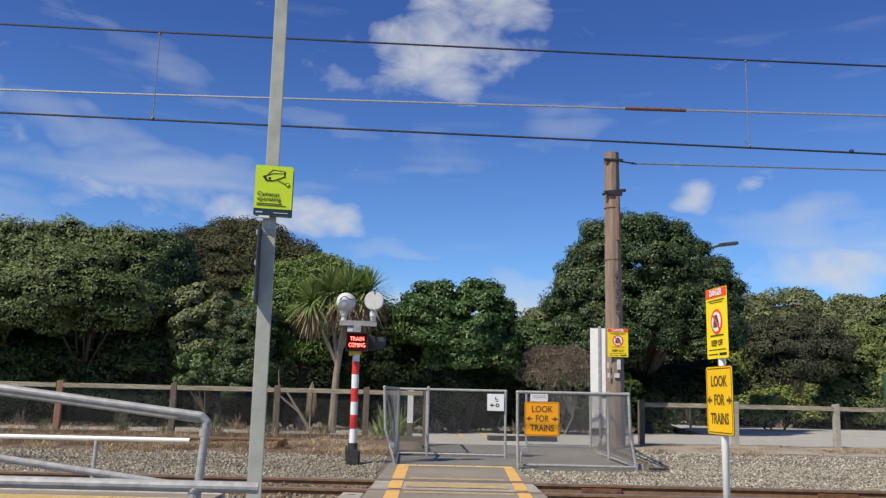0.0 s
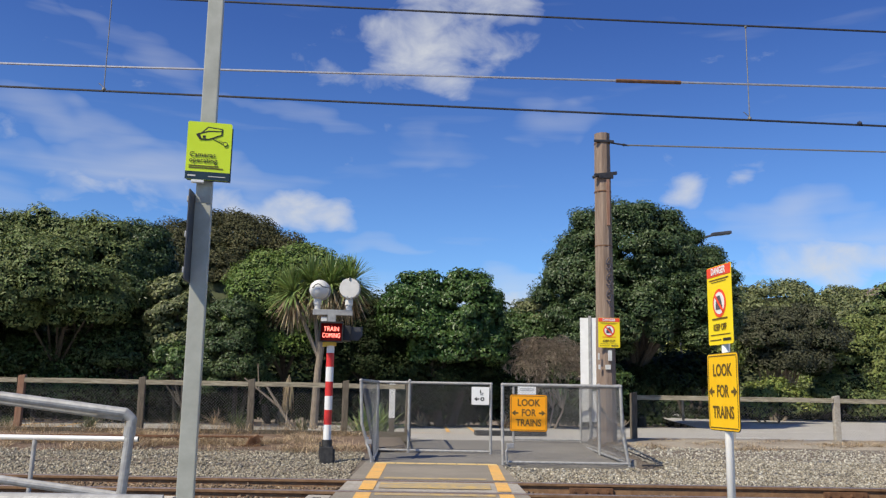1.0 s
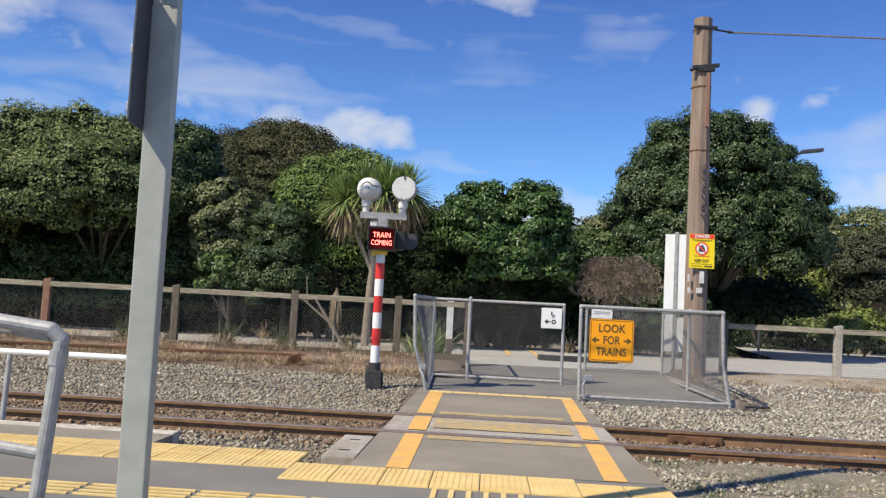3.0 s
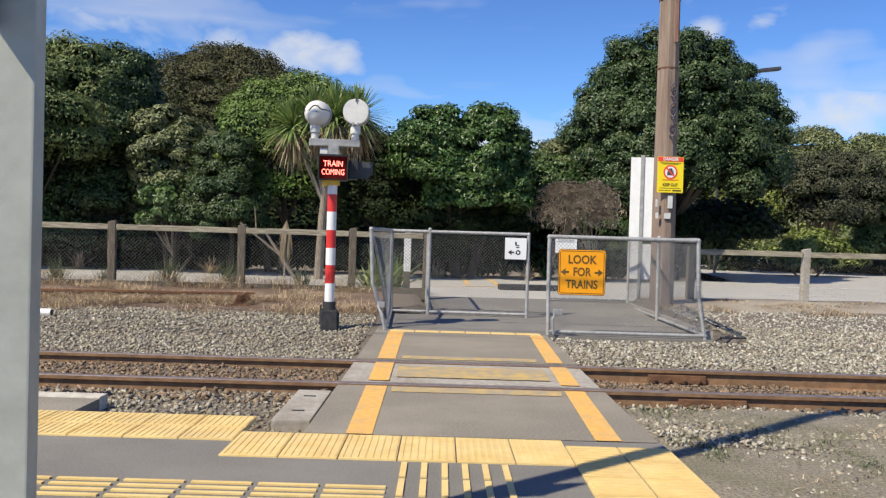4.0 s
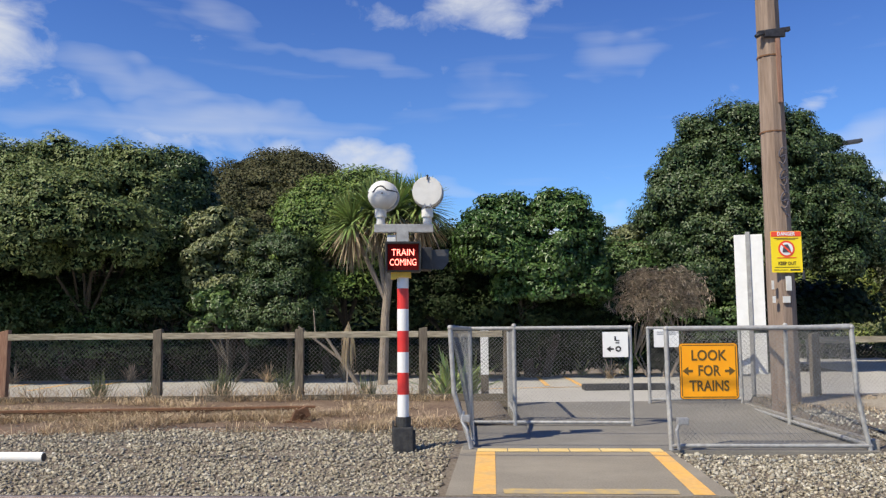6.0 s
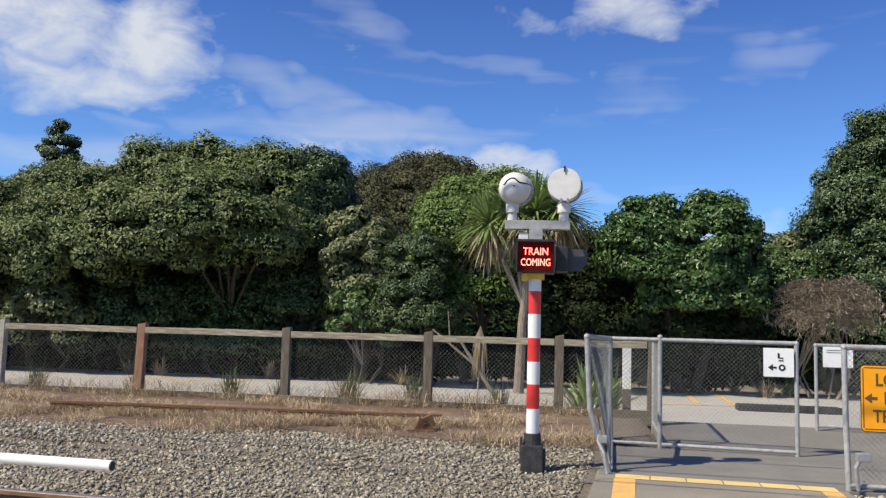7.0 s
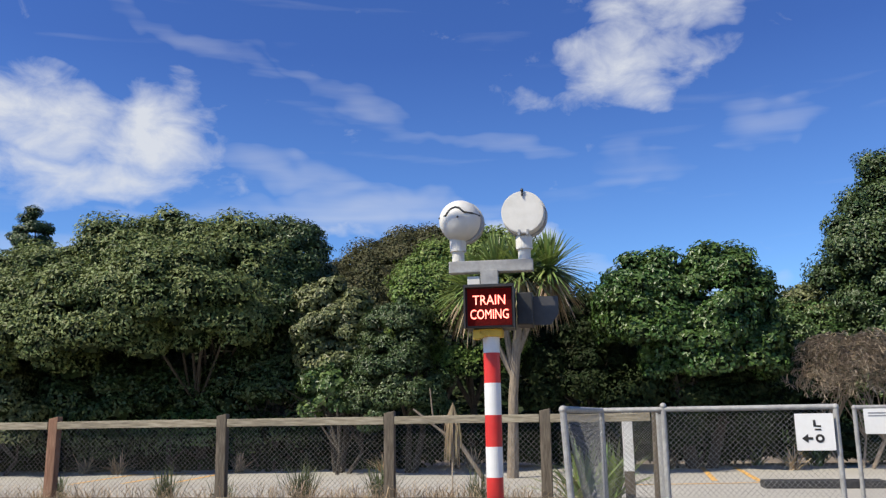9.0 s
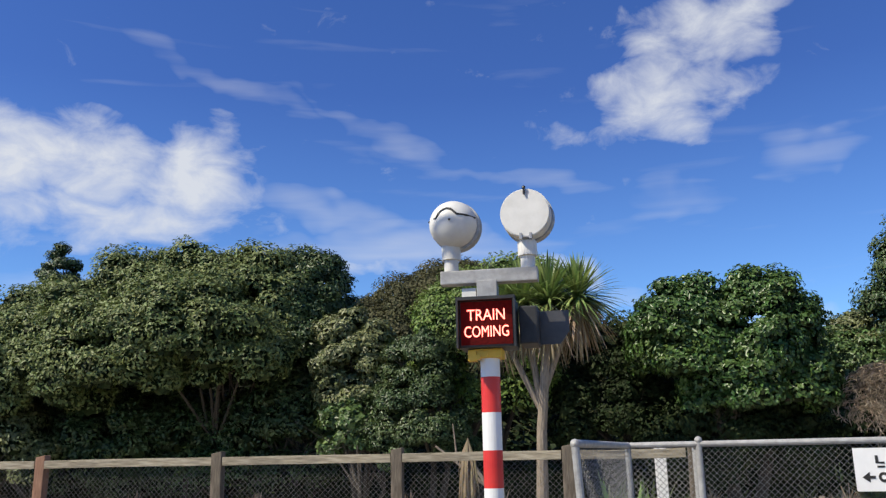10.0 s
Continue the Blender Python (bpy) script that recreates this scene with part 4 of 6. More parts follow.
def build_signs():
    # camera notice on its lamp post
    post = thing("lamp_post", pose(-0.656, 6.35, 0, 0, -0.15, 5), "tall grey square steel post on the platform", "post")
    bm = bmesh.new()
    box(bm, -0.050, 0.050, -0.050, 0.050, 0.0, 2.19, 0.006)
    part("lower_shaft", bm, "grey_post", post)
    bm = bmesh.new()
    box(bm, -0.048, 0.048, -0.048, 0.048, 2.19, 6.4, 0.006)
    part("upper_shaft", bm, "grey_post", post)
    bm = bmesh.new()
    box(bm, -0.10, 0.52, -0.13, 0.13, 6.40, 6.50, 0.03)
    part("lantern", bm, "galv_dark", post, "flat grey lantern")
    bm = bmesh.new()
    box(bm, -0.11, 0.11, -0.11, 0.11, -0.01, 0.014, 0.003)
    for x in (-0.085, 0.085):
        for y in (-0.085, 0.085):
            tube(bm, (x, y, 0.01), (x, y, 0.035), 0.012, n=6)
    part("base_plate", bm, "galv_dark", post, "bolted base plate")

    sign = thing("camera_sign", pose(-0.632, 6.25, 2.515, 0, 0, 8) @ Matrix.Scale(0.95, 4), "lime green camera notice on the grey post", "sign")
    w, h = 0.285, 0.395
    bm = bmesh.new()
    box(bm, -0.13, 0.15, 0.012, 0.030, -0.20, 0.17, 0.006)
    part("backing_box", bm, "navy", sign, "dark backing tray")
    b = board(sign, "board", w, h, 0.014, "sign_lime", pose(0, 0, 0), "lime green notice board", 0.004)
    flat("footer", bar_pts(0, -h / 2 + 0.028, w, 0.054), "navy", b)
    words("Cameras", 0.047, "ink", b, -w / 2 + 0.02, -0.028, align="LEFT")
    words("operating", 0.047, "ink", b, -w / 2 + 0.02, -0.066, align="LEFT")
    for z, l in ((-0.103, 0.19), (-0.117, 0.22)):
        flat("small_print", bar_pts(-w / 2 + 0.02 + l / 2, z, l, 0.006), "brown_ink", b)
    flat("emblem", bar_pts(-0.10, -0.172, 0.05, 0.010), "off_white", b, -0.005)
    flat("small_print", bar_pts(0.06, -0.173, 0.11, 0.005), "off_white", b, -0.005)
    q = lambda pts: [(0.006 + (x - 0.5) * 0.24, 0.095 + (z - 0.5) * 0.15) for x, z in pts]
    outline = [(0.16, 0.56), (0.42, 0.98), (0.82, 0.92), (0.82, 0.62), (0.44, 0.36), (0.24, 0.36)]
    inner = [(0.21, 0.56), (0.44, 0.92), (0.78, 0.87), (0.78, 0.65), (0.45, 0.42), (0.27, 0.42)]
    flat("camera_outline", q(outline), "ink", b, -0.003)
    flat("camera_body", q(inner), "sign_lime", b, -0.0045)
    flat("camera_line", q([(0.20, 0.60), (0.44, 0.74), (0.80, 0.78), (0.80, 0.82), (0.43, 0.79), (0.20, 0.65)]), "ink", b, -0.006)
    flat("camera_hood", q([(0.10, 0.60), (0.20, 0.66), (0.26, 0.40), (0.21, 0.36)]), "ink", b, -0.006)
    flat("lens", q([(0.29, 0.56), (0.37, 0.56), (0.37, 0.44), (0.29, 0.44)]), "ink", b, -0.006)
    flat("camera_arm", q([(0.56, 0.42), (0.60, 0.46), (0.86, 0.30), (0.86, 0.20)]), "ink", b, -0.004)
    flat("camera_arm", q([(0.60, 0.42), (0.61, 0.44), (0.84, 0.28), (0.84, 0.24)]), "sign_lime", b, -0.0055)
    flat("wall_plate", ring_pts(0.103, 0.054, 0.016, 14), "ink", b, -0.006)
    flat("wall_plate", ring_pts(0.103, 0.054, 0.011, 14), "sign_lime", b, -0.0075)
    bm = bmesh.new()
    box(bm, -0.10, -0.02, -0.006, 0.03, -0.216, -0.199, 0.003)
    part("bracket", bm, "white", sign)

    # board face looks away from the sun; its shade is painted as dark colour
    side = thing("side_sign", pose(-0.713, 6.23, 1.965, 0, 0, 90), "sign board fixed edge-on to the post, coloured dark as shade", "sign")
    board(side, "board", 0.19, 0.56, 0.012, "dark_panel", pose(0, -0.006, 0), "sign board with its face's shade put into the colour", 0.006)
    for z in (-0.22, 0.0, 0.22):
        bm = bmesh.new()
        box(bm, -0.08, 0.11, 0.0, 0.012, z - 0.018, z + 0.018, 0.003)
        part("bracket", bm, "galv_dark", side)

    # the pole with the danger notice and second warning board
    near = thing("warning_sign", pose(3.05, 7.17, 0, 0, 0, -87), "yellow look for trains sign under a danger notice", "sign")
    bm = bmesh.new()
    tube(bm, (0, 0.03, -0.2), (0, 0.03, 2.02), 0.030, n=16)
    part("post", bm, "white", near, "white-painted round post", smooth=True)
    look_sign(near, 0.50, 0.575, pose(0, -0.005, 1.085))
    danger_sign(near, 0.40, 0.60, pose(-0.005, -0.005, 1.735), "KEEP OFF", 0.02)
    for z in (0.9, 1.28, 1.55, 1.9):
        bm = bmesh.new()
        box(bm, -0.05, 0.05, 0.0, 0.07, z - 0.014, z + 0.014, 0.003)
        part("clamp", bm, "galv_dark", near)

    lk = thing("look_sign", pose(2.82, 13.735, 0.765, 0, 0, -4), "orange look for trains board wired to the barrier", "sign")
    look_sign(lk, 0.565, 0.545, pose(0, 0, 0))
    wb = thing("direction_sign", pose(2.385, 15.955, 1.0, 0, 0, -6), "white wheelchair route board on the barrier", "sign")
    b = board(wb, "board", 0.31, 0.31, 0.008, "white", pose(0, 0, 0))
    flat("arrow", arrow(-0.065, -0.055, 0.09, True), "ink", b)
    flat("wheel_symbol", ring_pts(0.035, -0.055, 0.036, 16), "ink", b)
    flat("wheel_symbol", ring_pts(0.035, -0.055, 0.016, 16), "white", b, -0.005)
    flat("pictogram", [(-0.01, 0.10), (0.01, 0.10), (0.012, 0.055), (0.05, 0.055), (0.05, 0.04), (-0.01, 0.045)], "ink", b)
    flat("pictogram", bar_pts(0.025, 0.02, 0.05, 0.014), "ink", b)
    ws = thing("notice_plate", pose(3.62, 18.16, 1.06, 0, 0, -3), "small white notice plate on the rear barrier", "sign")
    b = board(ws, "board", 0.37, 0.27, 0.008, "white", pose(0, 0, 0))
    for z in (0.06, 0.09):
        flat("small_print", bar_pts(0, z, 0.28, 0.012), "galv_dark", b)

    back = thing("information_board", pose(5.0, 18.42, 0, 0, 0, -16), "white sign board on a grey post, seen from behind", "sign")
    for x0, x1, z0, z1 in ((-0.20, -0.032, 0.50, 2.64), (0.032, 0.215, 0.50, 1.12), (0.032, 0.215, 1.22, 2.64)):
        bm = bmesh.new()
        box(bm, x0, x1, -0.01, 0.01, z0, z1, 0.004)
        part("panel", bm, "white", back)
    bm = bmesh.new()
    box(bm, -0.032, 0.032, -0.03, 0.03, -0.1, 2.68, 0.006)
    part("post", bm, "galv", back, "grey steel post")


build_signs()


def build_signal():
    """The pedestrian level-crossing warning: striped post, message box, crossbar with bell and lamp back."""
    s = thing("crossing_signal", pose(-0.17, 14.10, 0, 0, 0, 1.5), "red and white striped crossing signal post with bell", "signal")
    bands = [(0.27, 0.54, "white"), (0.54, 0.76, "red"), (0.76, 0.965, "white"), (0.965, 1.18, "red"), (1.18, 1.40, "white"), (1.40, 1.61, "red"), (1.61, 1.72, "white")]
    for a, b, c in bands:
        bm = bmesh.new()
        tube(bm, (0, 0, a), (0, 0, b), 0.0585, n=24)
        part("band", bm, c, s, smooth=False)
    bm = bmesh.new()
    box(bm, -0.10, 0.10, -0.10, 0.10, -0.10, 0.22, 0.015)
    tube(bm, (0, 0, 0.2), (0, 0, 0.32), 0.078, n=16)
    tube(bm, (0.11, -0.05, -0.1), (0.105, -0.04, 0.19), 0.018, n=8)
    box(bm, -0.112, -0.09, -0.06, 0.06, 0.05, 0.28, 0.006)
    part("footing", bm, "tar", s, "black tarred base sleeve")
    # clamp
    bm = bmesh.new()
    box(bm, -0.085, 0.085, -0.075, 0.075, 1.72, 1.775, 0.008)
    tube(bm, (-0.06, -0.09, 1.725), (-0.06, -0.06, 1.725), 0.018, n=8)
    tube(bm, (-0.02, -0.09, 1.74), (-0.02, -0.06, 1.74), 0.018, n=8)
    box(bm, -0.12, -0.07, -0.09, -0.03, 1.70, 1.77, 0.006)
    part("clamp", bm, "yellow_clamp", s, "yellow-painted bracket")
    # message box with both words lit
    bm = bmesh.new()
    box(bm, -0.165, 0.175, -0.14, 0.10, 1.775, 2.07, 0.01)
    d = part("message_box", bm, "black", s, "black message box with lit red words")
    bm = bmesh.new()
    box(bm, -0.172, 0.182, -0.19, -0.14, 2.055, 2.075)
    box(bm, -0.172, -0.160, -0.19, -0.14, 1.77, 2.06)
    box(bm, 0.170, 0.182, -0.19, -0.14, 1.77, 2.06)
    part("hood", bm, "black", d)
    bm = bmesh.new()
    box(bm, -0.15, 0.16, -0.144, -0.14, 1.79, 2.05)
    part("screen", bm, "led_dim", d, "dark red display window")
    for text, z in (("TRAIN", 1.965), ("COMING", 1.865)):
        words(text, 0.096, "led", d, 0.005, z, -0.148, wide=0.84 if text == "TRAIN" else 0.70)
    # second box facing along the track
    bm = bmesh.new()
    box(bm, 0.19, 0.30, -0.04, 0.22, 1.80, 2.03, 0.01)
    d2 = part("side_box", bm, "black", s, "black message box turned along the track")
    d2b = part("side_hood", poly(bmesh.new(), [(0.29, 2.03), (0.48, 2.03), (0.48, 1.90), (0.42, 1.82), (0.29, 1.82)], 0.008), "dark_panel", d2, "dark side visor", pose(0, 0.20, 0))
    # stem and crossbar
    bm = bmesh.new()
    box(bm, -0.062, 0.062, -0.05, 0.05, 2.06, 2.20, 0.004)
    part("stem", bm, "galv", s)
    bm = bmesh.new()
    box(bm, -0.29, 0.315, -0.045, 0.045, 2.185, 2.27, 0.008)
    part("crossbar", bm, "galv", s, "grey galvanised crossbar")
    bm = bmesh.new()
    box(bm, -0.16, -0.07, -0.02, 0.05, 2.09, 2.16, 0.006)
    part("junction_box", bm, "off_white", s)
    for x in (-0.225, 0.255):
        bm = bmesh.new()
        tube(bm, (x, 0, 2.27), (x, 0, 2.41), 0.045, n=20)
        tube(bm, (x, 0, 2.345), (x, 0, 2.435), 0.060, n=20)
        tube(bm, (x, 0, 2.43), (x, 0, 2.46), 0.060, 0.04, n=20)
        part("stalk", bm, "off_white", s)
    # bell dome
    bm = bmesh.new()
    bx, by, bz = -0.205, -0.02, 2.572
    bmesh.ops.create_uvsphere(bm, u_segments=32, v_segments=20, radius=0.152, matrix=Matrix.Translation((bx, by, bz)) @ Matrix.Diagonal((1, 0.92, 1, 1)))
    bell = part("bell", bm, "off_white", s, "round cream bell housing", smooth=True)
    bm = bmesh.new()
    tube(bm, (bx + 0.012, by + 0.02, bz - 0.006), (bx + 0.016, by + 0.09, bz - 0.006), 0.158, n=36)
    part("rear_rim", bm, "galv_dark", bell, "grey rear rim")
    bm = bmesh.new()
    line = [(-0.148, 0.019), (-0.088, 0.019), (-0.072, 0.046), (-0.048, 0.068), (-0.020, 0.077), (0.008, 0.070), (0.028, 0.050), (0.045, 0.035), (0.100, 0.030), (0.146, 0.026)]
    on = lambda x, z: (bx + x, by - 0.92 * math.sqrt(max(0.0, 0.1525 ** 2 - x * x - z * z)), bz + z)
    for (xa, za), (xb, zb) in zip(line, line[1:]):
        tube(bm, on(xa, za), on(xb, zb), 0.0075, n=6)
    part("bell_slot", bm, "ink", bell, "dark slot in the bell")
    bm = bmesh.new()
    ball(bm, (bx, by - 0.142, bz), 0.009, 1)
    part("bolt", bm, "ink", bell)
    # lamp back
    bm = bmesh.new()
    tube(bm, (0.255, -0.075, 2.605), (0.262, 0.075, 2.605), 0.155, n=40)
    bmesh.ops.bevel(bm, geom=[e for e in bm.edges if len(e.link_faces) == 2 and any(len(f.verts) > 8 for f in e.link_faces)], offset=0.006, segments=2, affect="EDGES")
    lamp = part("lamp_housing", bm, "off_white", s, "round cream lamp back with a dark rim")
    bm = bmesh.new()
    tube(bm, (0.264, 0.03, 2.605), (0.268, 0.10, 2.605), 0.162, n=40)
    part("rim", bm, "galv_dark", lamp, "dark grey rim")
    bm = bmesh.new()
    tube(bm, (0.255, -0.085, 2.72), (0.255, -0.085, 2.77), 0.007, n=6)
    ball(bm, (0.255, -0.085, 2.765), 0.014, 1)
    part("catch", bm, "ink", lamp)
    bm = bmesh.new()
    for x in (0.225, 0.285):
        box(bm, x - 0.008, x + 0.008, -0.09, -0.06, 2.435, 2.475, 0.002)
    tube(bm, (0.215, -0.08, 2.45), (0.295, -0.08, 2.45), 0.006, n=6)
    part("hinge", bm, "galv_dark", lamp)


build_signal()


# ---------------------------------------------------------------- rails on the platform
def build_handrails():
    h = thing("ramp_handrail", pose(0, 0, 0), "galvanised pipe handrail beside the platform ramp", "handrail", "handrails")
    bm = bmesh.new()
    pipe(bm, [(-1.10, 6.50, 0.0), (-1.05, 6.53, 0.845), (-1.09, 6.52, 0.885), (-2.47, 6.45, 1.05), (-5.5, 6.3, 1.40)], 0.030, 14)
    tube(bm, (-1.055, 6.53, 0.80), (-1.06, 6.53, 0.74), 0.037, n=14)
    part("top_rail", bm, "galv", h)
    bm = bmesh.new()
    pipe(bm, [(-1.10, 6.55, 0.855), (-2.47, 6.85, 1.0), (-5.5, 7.4, 1.30)], 0.024, 12)
    part("inner_rail", bm, "galv", h)
    bm = bmesh.new()
    pipe(bm, [(-1.08, 6.52, 0.38), (-2.44, 6.45, 0.57), (-5.5, 6.3, 0.98)], 0.026, 12)
    part("lower_rail", bm, "galv", h)
    for x, z in ((-3.2, 1.1), (-5.2, 1.35)):
        bm = bmesh.new()
        tube(bm, (x, 6.42, 0), (x, 6.42, z), 0.028, n=12)
        part("post", bm, "galv", h)
    g = thing("ramp_handrail", pose(0, 0, 0), "galvanised low pipe rail on the near ramp side", "handrail", "handrails")
    bm = bmesh.new()
    pipe(bm, [(-0.42, 4.70, 0.575), (-2.2, 4.62, 0.60), (-5.0, 4.5, 0.64)], 0.030, 14)
    part("rail", bm, "galv", g)
    bm = bmesh.new()
    tube(bm, (-0.74, 4.69, 0.0), (-0.74, 4.69, 0.56), 0.028, n=12)
    ball(bm, (-0.74, 4.69, 0.565), 0.036)
    part("post", bm, "galv", g)
    bm = bmesh.new()
    tube(bm, (-2.4, 4.62, 0.0), (-2.4, 4.62, 0.58), 0.028, n=12)
    part("post", bm, "galv", g)

    e = thing("guard_rail", TRACK, "low galvanised pipe rail along the platform edge", "guard rail")
    bm = bmesh.new()
    tube(bm, (-2.78, -0.66, 0.535), (-16, -0.66, 0.535), 0.025, n=18)
    part("rail", bm, "white", e, "pale painted pipe", smooth=False)
    # black disc on the closed end stands in for the shaded hollow
    bm = bmesh.new()
    tube(bm, (-2.779, -0.66, 0.535), (-2.776, -0.66, 0.535), 0.021, n=18)
    part("pipe_mouth", bm, "black", e, "black disc as the shade inside the pipe end")
    for u in (-3.80, -5.4, -7.0, -8.6, -10.2):
        bm = bmesh.new()
        tube(bm, (u, -0.70, -0.1), (u, -0.66, 0.53), 0.022, n=12)
        part("post", bm, "galv", e)


build_handrails()


# ---------------------------------------------------------------- pole, wires, lamps
def build_pole_and_wires():
    p = thing("utility_pole", pose(4.98, 17.22, 0), "weathered brown timber pole carrying a wire", "pole")
    bm = bmesh.new()
    tube(bm, (0.02, 0, -0.3), (0, 0, 6.26), 0.205, 0.158, n=10)
    bmesh.ops.subdivide_edges(bm, edges=[e for e in bm.edges if abs(e.verts[0].co.z - e.verts[1].co.z) > 2], cuts=24)
    for v in bm.verts:
        k = 0.010 * noise.noise((v.co.x * 6, v.co.y * 6, v.co.z * 0.8))
        v.co.x += k
        v.co.y += k
    part("shaft", bm, "pole_wood", p)
    for z, r in ((5.05, 0.172), (3.95, 0.178), (6.05, 0.165)):
        bm = bmesh.new()
        tube(bm, (0, 0, z - 0.008), (0.0, 0, z + 0.012), r, n=16)
        part("band", bm, "rust", p, "thin wire binding")
    bm = bmesh.new()
    box(bm, -0.22, 0.24, -0.19, -0.12, -0.03, 0.03, 0.01, pose(0.01, 0, 5.39, 0, -8))
    box(bm, -0.12, 0.17, -0.20, -0.15, 5.30, 5.40, 0.01)
    tube(bm, (-0.24, -0.16, 5.31), (-0.15, -0.16, 5.36), 0.03, n=8)
    part("crossarm_stub", bm, "cable", p, "dark bolted bracket")
    bm = bmesh.new()
    box(bm, -0.20, 0.20, -0.17, -0.12, 6.05, 6.10, 0.01)
    tube(bm, (0.16, -0.1, 6.06), (0.52, -0.1, 6.02), 0.018, n=8)
    ball(bm, (0.42, -0.1, 6.03), 0.035, 1)
    part("insulator", bm, "cable", p)
    bm = bmesh.new()
    box(bm, 0.03, 0.09, -0.192, -0.165, 4.35, 5.28, 0.008)
    part("repair_strip", bm, "pole_red", p, "reddish exposed timber")
    random.seed(7)
    bm = bmesh.new()
    pipe(bm, [(0.045 + 0.048 * math.sin(i * 0.42), -0.196, 2.72 + i * 0.0105 + 0.035 * math.cos(i * 0.63)) for i in range(96)], 0.010, 6)
    part("scrawl", bm, "graffiti", p, "faded dark scrawl")
    for x, z, w, h in ((0.04, 1.80, 0.075, 0.20), (0.0, 1.58, 0.10, 0.09), (-0.17, 1.58, 0.04, 0.09), (-0.18, 1.78, 0.03, 0.12)):
        bm = bmesh.new()
        box(bm, x - w / 2, x + w / 2, -0.215, -0.195, z - h / 2, z + h / 2, 0.003)
        part("tag", bm, "off_white", p, "small white plate")
    d = thing("danger_sign", pose(5.0, 17.0, 2.235, 0, 0, -2), "yellow danger keep out notice on the timber pole", "sign")
    danger_sign(d, 0.42, 0.57, pose(0, -0.012, 0), "KEEP OUT", 0.07)

    def wire(name, pts, r, mat, label, group="overhead wires"):
        bm = bmesh.new()
        for a, b in zip(pts, pts[1:]):
            tube(bm, a, b, r, n=6, caps=False)
        return tagged(part(name, bm, mat), label, "wire", group)
    wire("pole_wire", [(5.46, 17.1, 6.02), (12, 17.0, 6.10), (20, 16.8, 6.25), (45, 16, 7.0)], 0.016, "old_wire", "grey stay wire from the pole top")
    run = lambda v, z: [tuple(uv(u, v, z - 0.026 * u + 0.00035 * (abs(u - 2) ** 2 if z > 5.4 else 0))) for u in (-60, -30, -15, -5, 2, 8, 18, 32, 60)]
    wire("contact_wire", run(0.62, 4.50), 0.0135, "cable", "dark overhead contact wire above the track")
    wire("catenary_wire", run(0.62, 5.72), 0.0135, "cable", "dark catenary wire above the track")
    feeder = wire("feeder_wire", [tuple(uv(u, 1.9, z)) for u, z in ((-60, 6.1), (-30, 5.75), (-5, 5.42), (8, 5.32), (20, 5.32), (60, 5.7))], 0.016, "copper", "pale overhead feeder wire")
    bm = bmesh.new()
    tube(bm, uv(2.6, 1.9, 5.36), uv(3.5, 1.9, 5.352), 0.028, n=8)
    part("splice", bm, "rust", feeder, "brown splice sleeve")
    for u in (-3.95, 3.95, -11.8, 11.8):
        bm = bmesh.new()
        q = -0.026 * u
        tube(bm, uv(u, 0.62, 4.5 + q), uv(u, 0.62, 5.72 + q), 0.006, n=6)
        bmesh.ops.create_icosphere(bm, subdivisions=1, radius=0.028, matrix=Matrix.Translation(uv(u, 0.62, 4.52 + q)))
        tube(bm, uv(u, 0.62, 4.54 + q), uv(u - 0.07, 0.62, 4.60 + q), 0.005, n=6)
        bmesh.ops.create_icosphere(bm, subdivisions=1, radius=0.022, matrix=Matrix.Translation(uv(u, 0.62, 5.71 + q)))
        tagged(part("wire_dropper", bm, "old_wire"), "thin dropper between the overhead wires", "wire", "droppers")
    bm = bmesh.new()
    bmesh.ops.create_icosphere(bm, subdivisions=1, radius=0.035, matrix=Matrix.Translation(uv(5.3, 0.62, 4.38)))
    tagged(part("wire_clip", bm, "cable"), "dark clip on the contact wire", "clip")

    l = thing("street_lamp", pose(13.55, 36.0, 0), "grey street lamp among the trees", "lamp")
    bm = bmesh.new()
    pipe(bm, [(0, 0, 0), (0, 0, 6.9), (0.3, -0.05, 7.6), (1.5, -0.2, 7.95)], 0.05, 10)
    part("column", bm, "dark_panel", l)
    bm = bmesh.new()
    box(bm, -0.42, 0.42, -0.15, 0.15, -0.07, 0.07, 0.04, pose(1.85, -0.2, 8.02, 0, -8))
    part("lantern", bm, "dark_panel", l)

    bm = bmesh.new()
    box(bm, 5.92, 6.7, 8.9, 9.5, -0.1, 1.45, 0.02)
    tagged(part("equipment_cabinet", bm, "green_box"), "dark green trackside equipment cabinet", "cabinet")


build_pole_and_wires()


# ---------------------------------------------------------------- plants
rng = np.random.default_rng(5)


def leaves(centres, normals, size, ratio=0.45, droop=0.25, loose=0.42):
    """A small folded leaf (two triangles) at each centre, facing roughly along its normal."""
    n = len(centres)
    nrm = normals + rng.normal(0, loose, (n, 3))
    nrm[:, 2] += 0.25
    nrm /= np.linalg.norm(nrm, axis=1, keepdims=True) + 1e-9
    t = np.cross(nrm, rng.normal(0, 1, (n, 3)))
    t /= np.linalg.norm(t, axis=1, keepdims=True) + 1e-9
    b = np.cross(nrm, t)
    s = (size * rng.uniform(0.6, 1.35, (n, 1)))
    tip = centres + t * s
    root = centres - t * s
    mid = nrm * s * droop
    l, r = centres + b * s * ratio + mid, centres - b * s * ratio + mid
    verts = np.stack([root, l, tip, r], 1).reshape(-1, 3)
    base = np.arange(n)[:, None] * 4
    faces = np.concatenate([base + [0, 1, 2], base + [0, 2, 3]], 1).reshape(-1, 3)
    return verts, faces


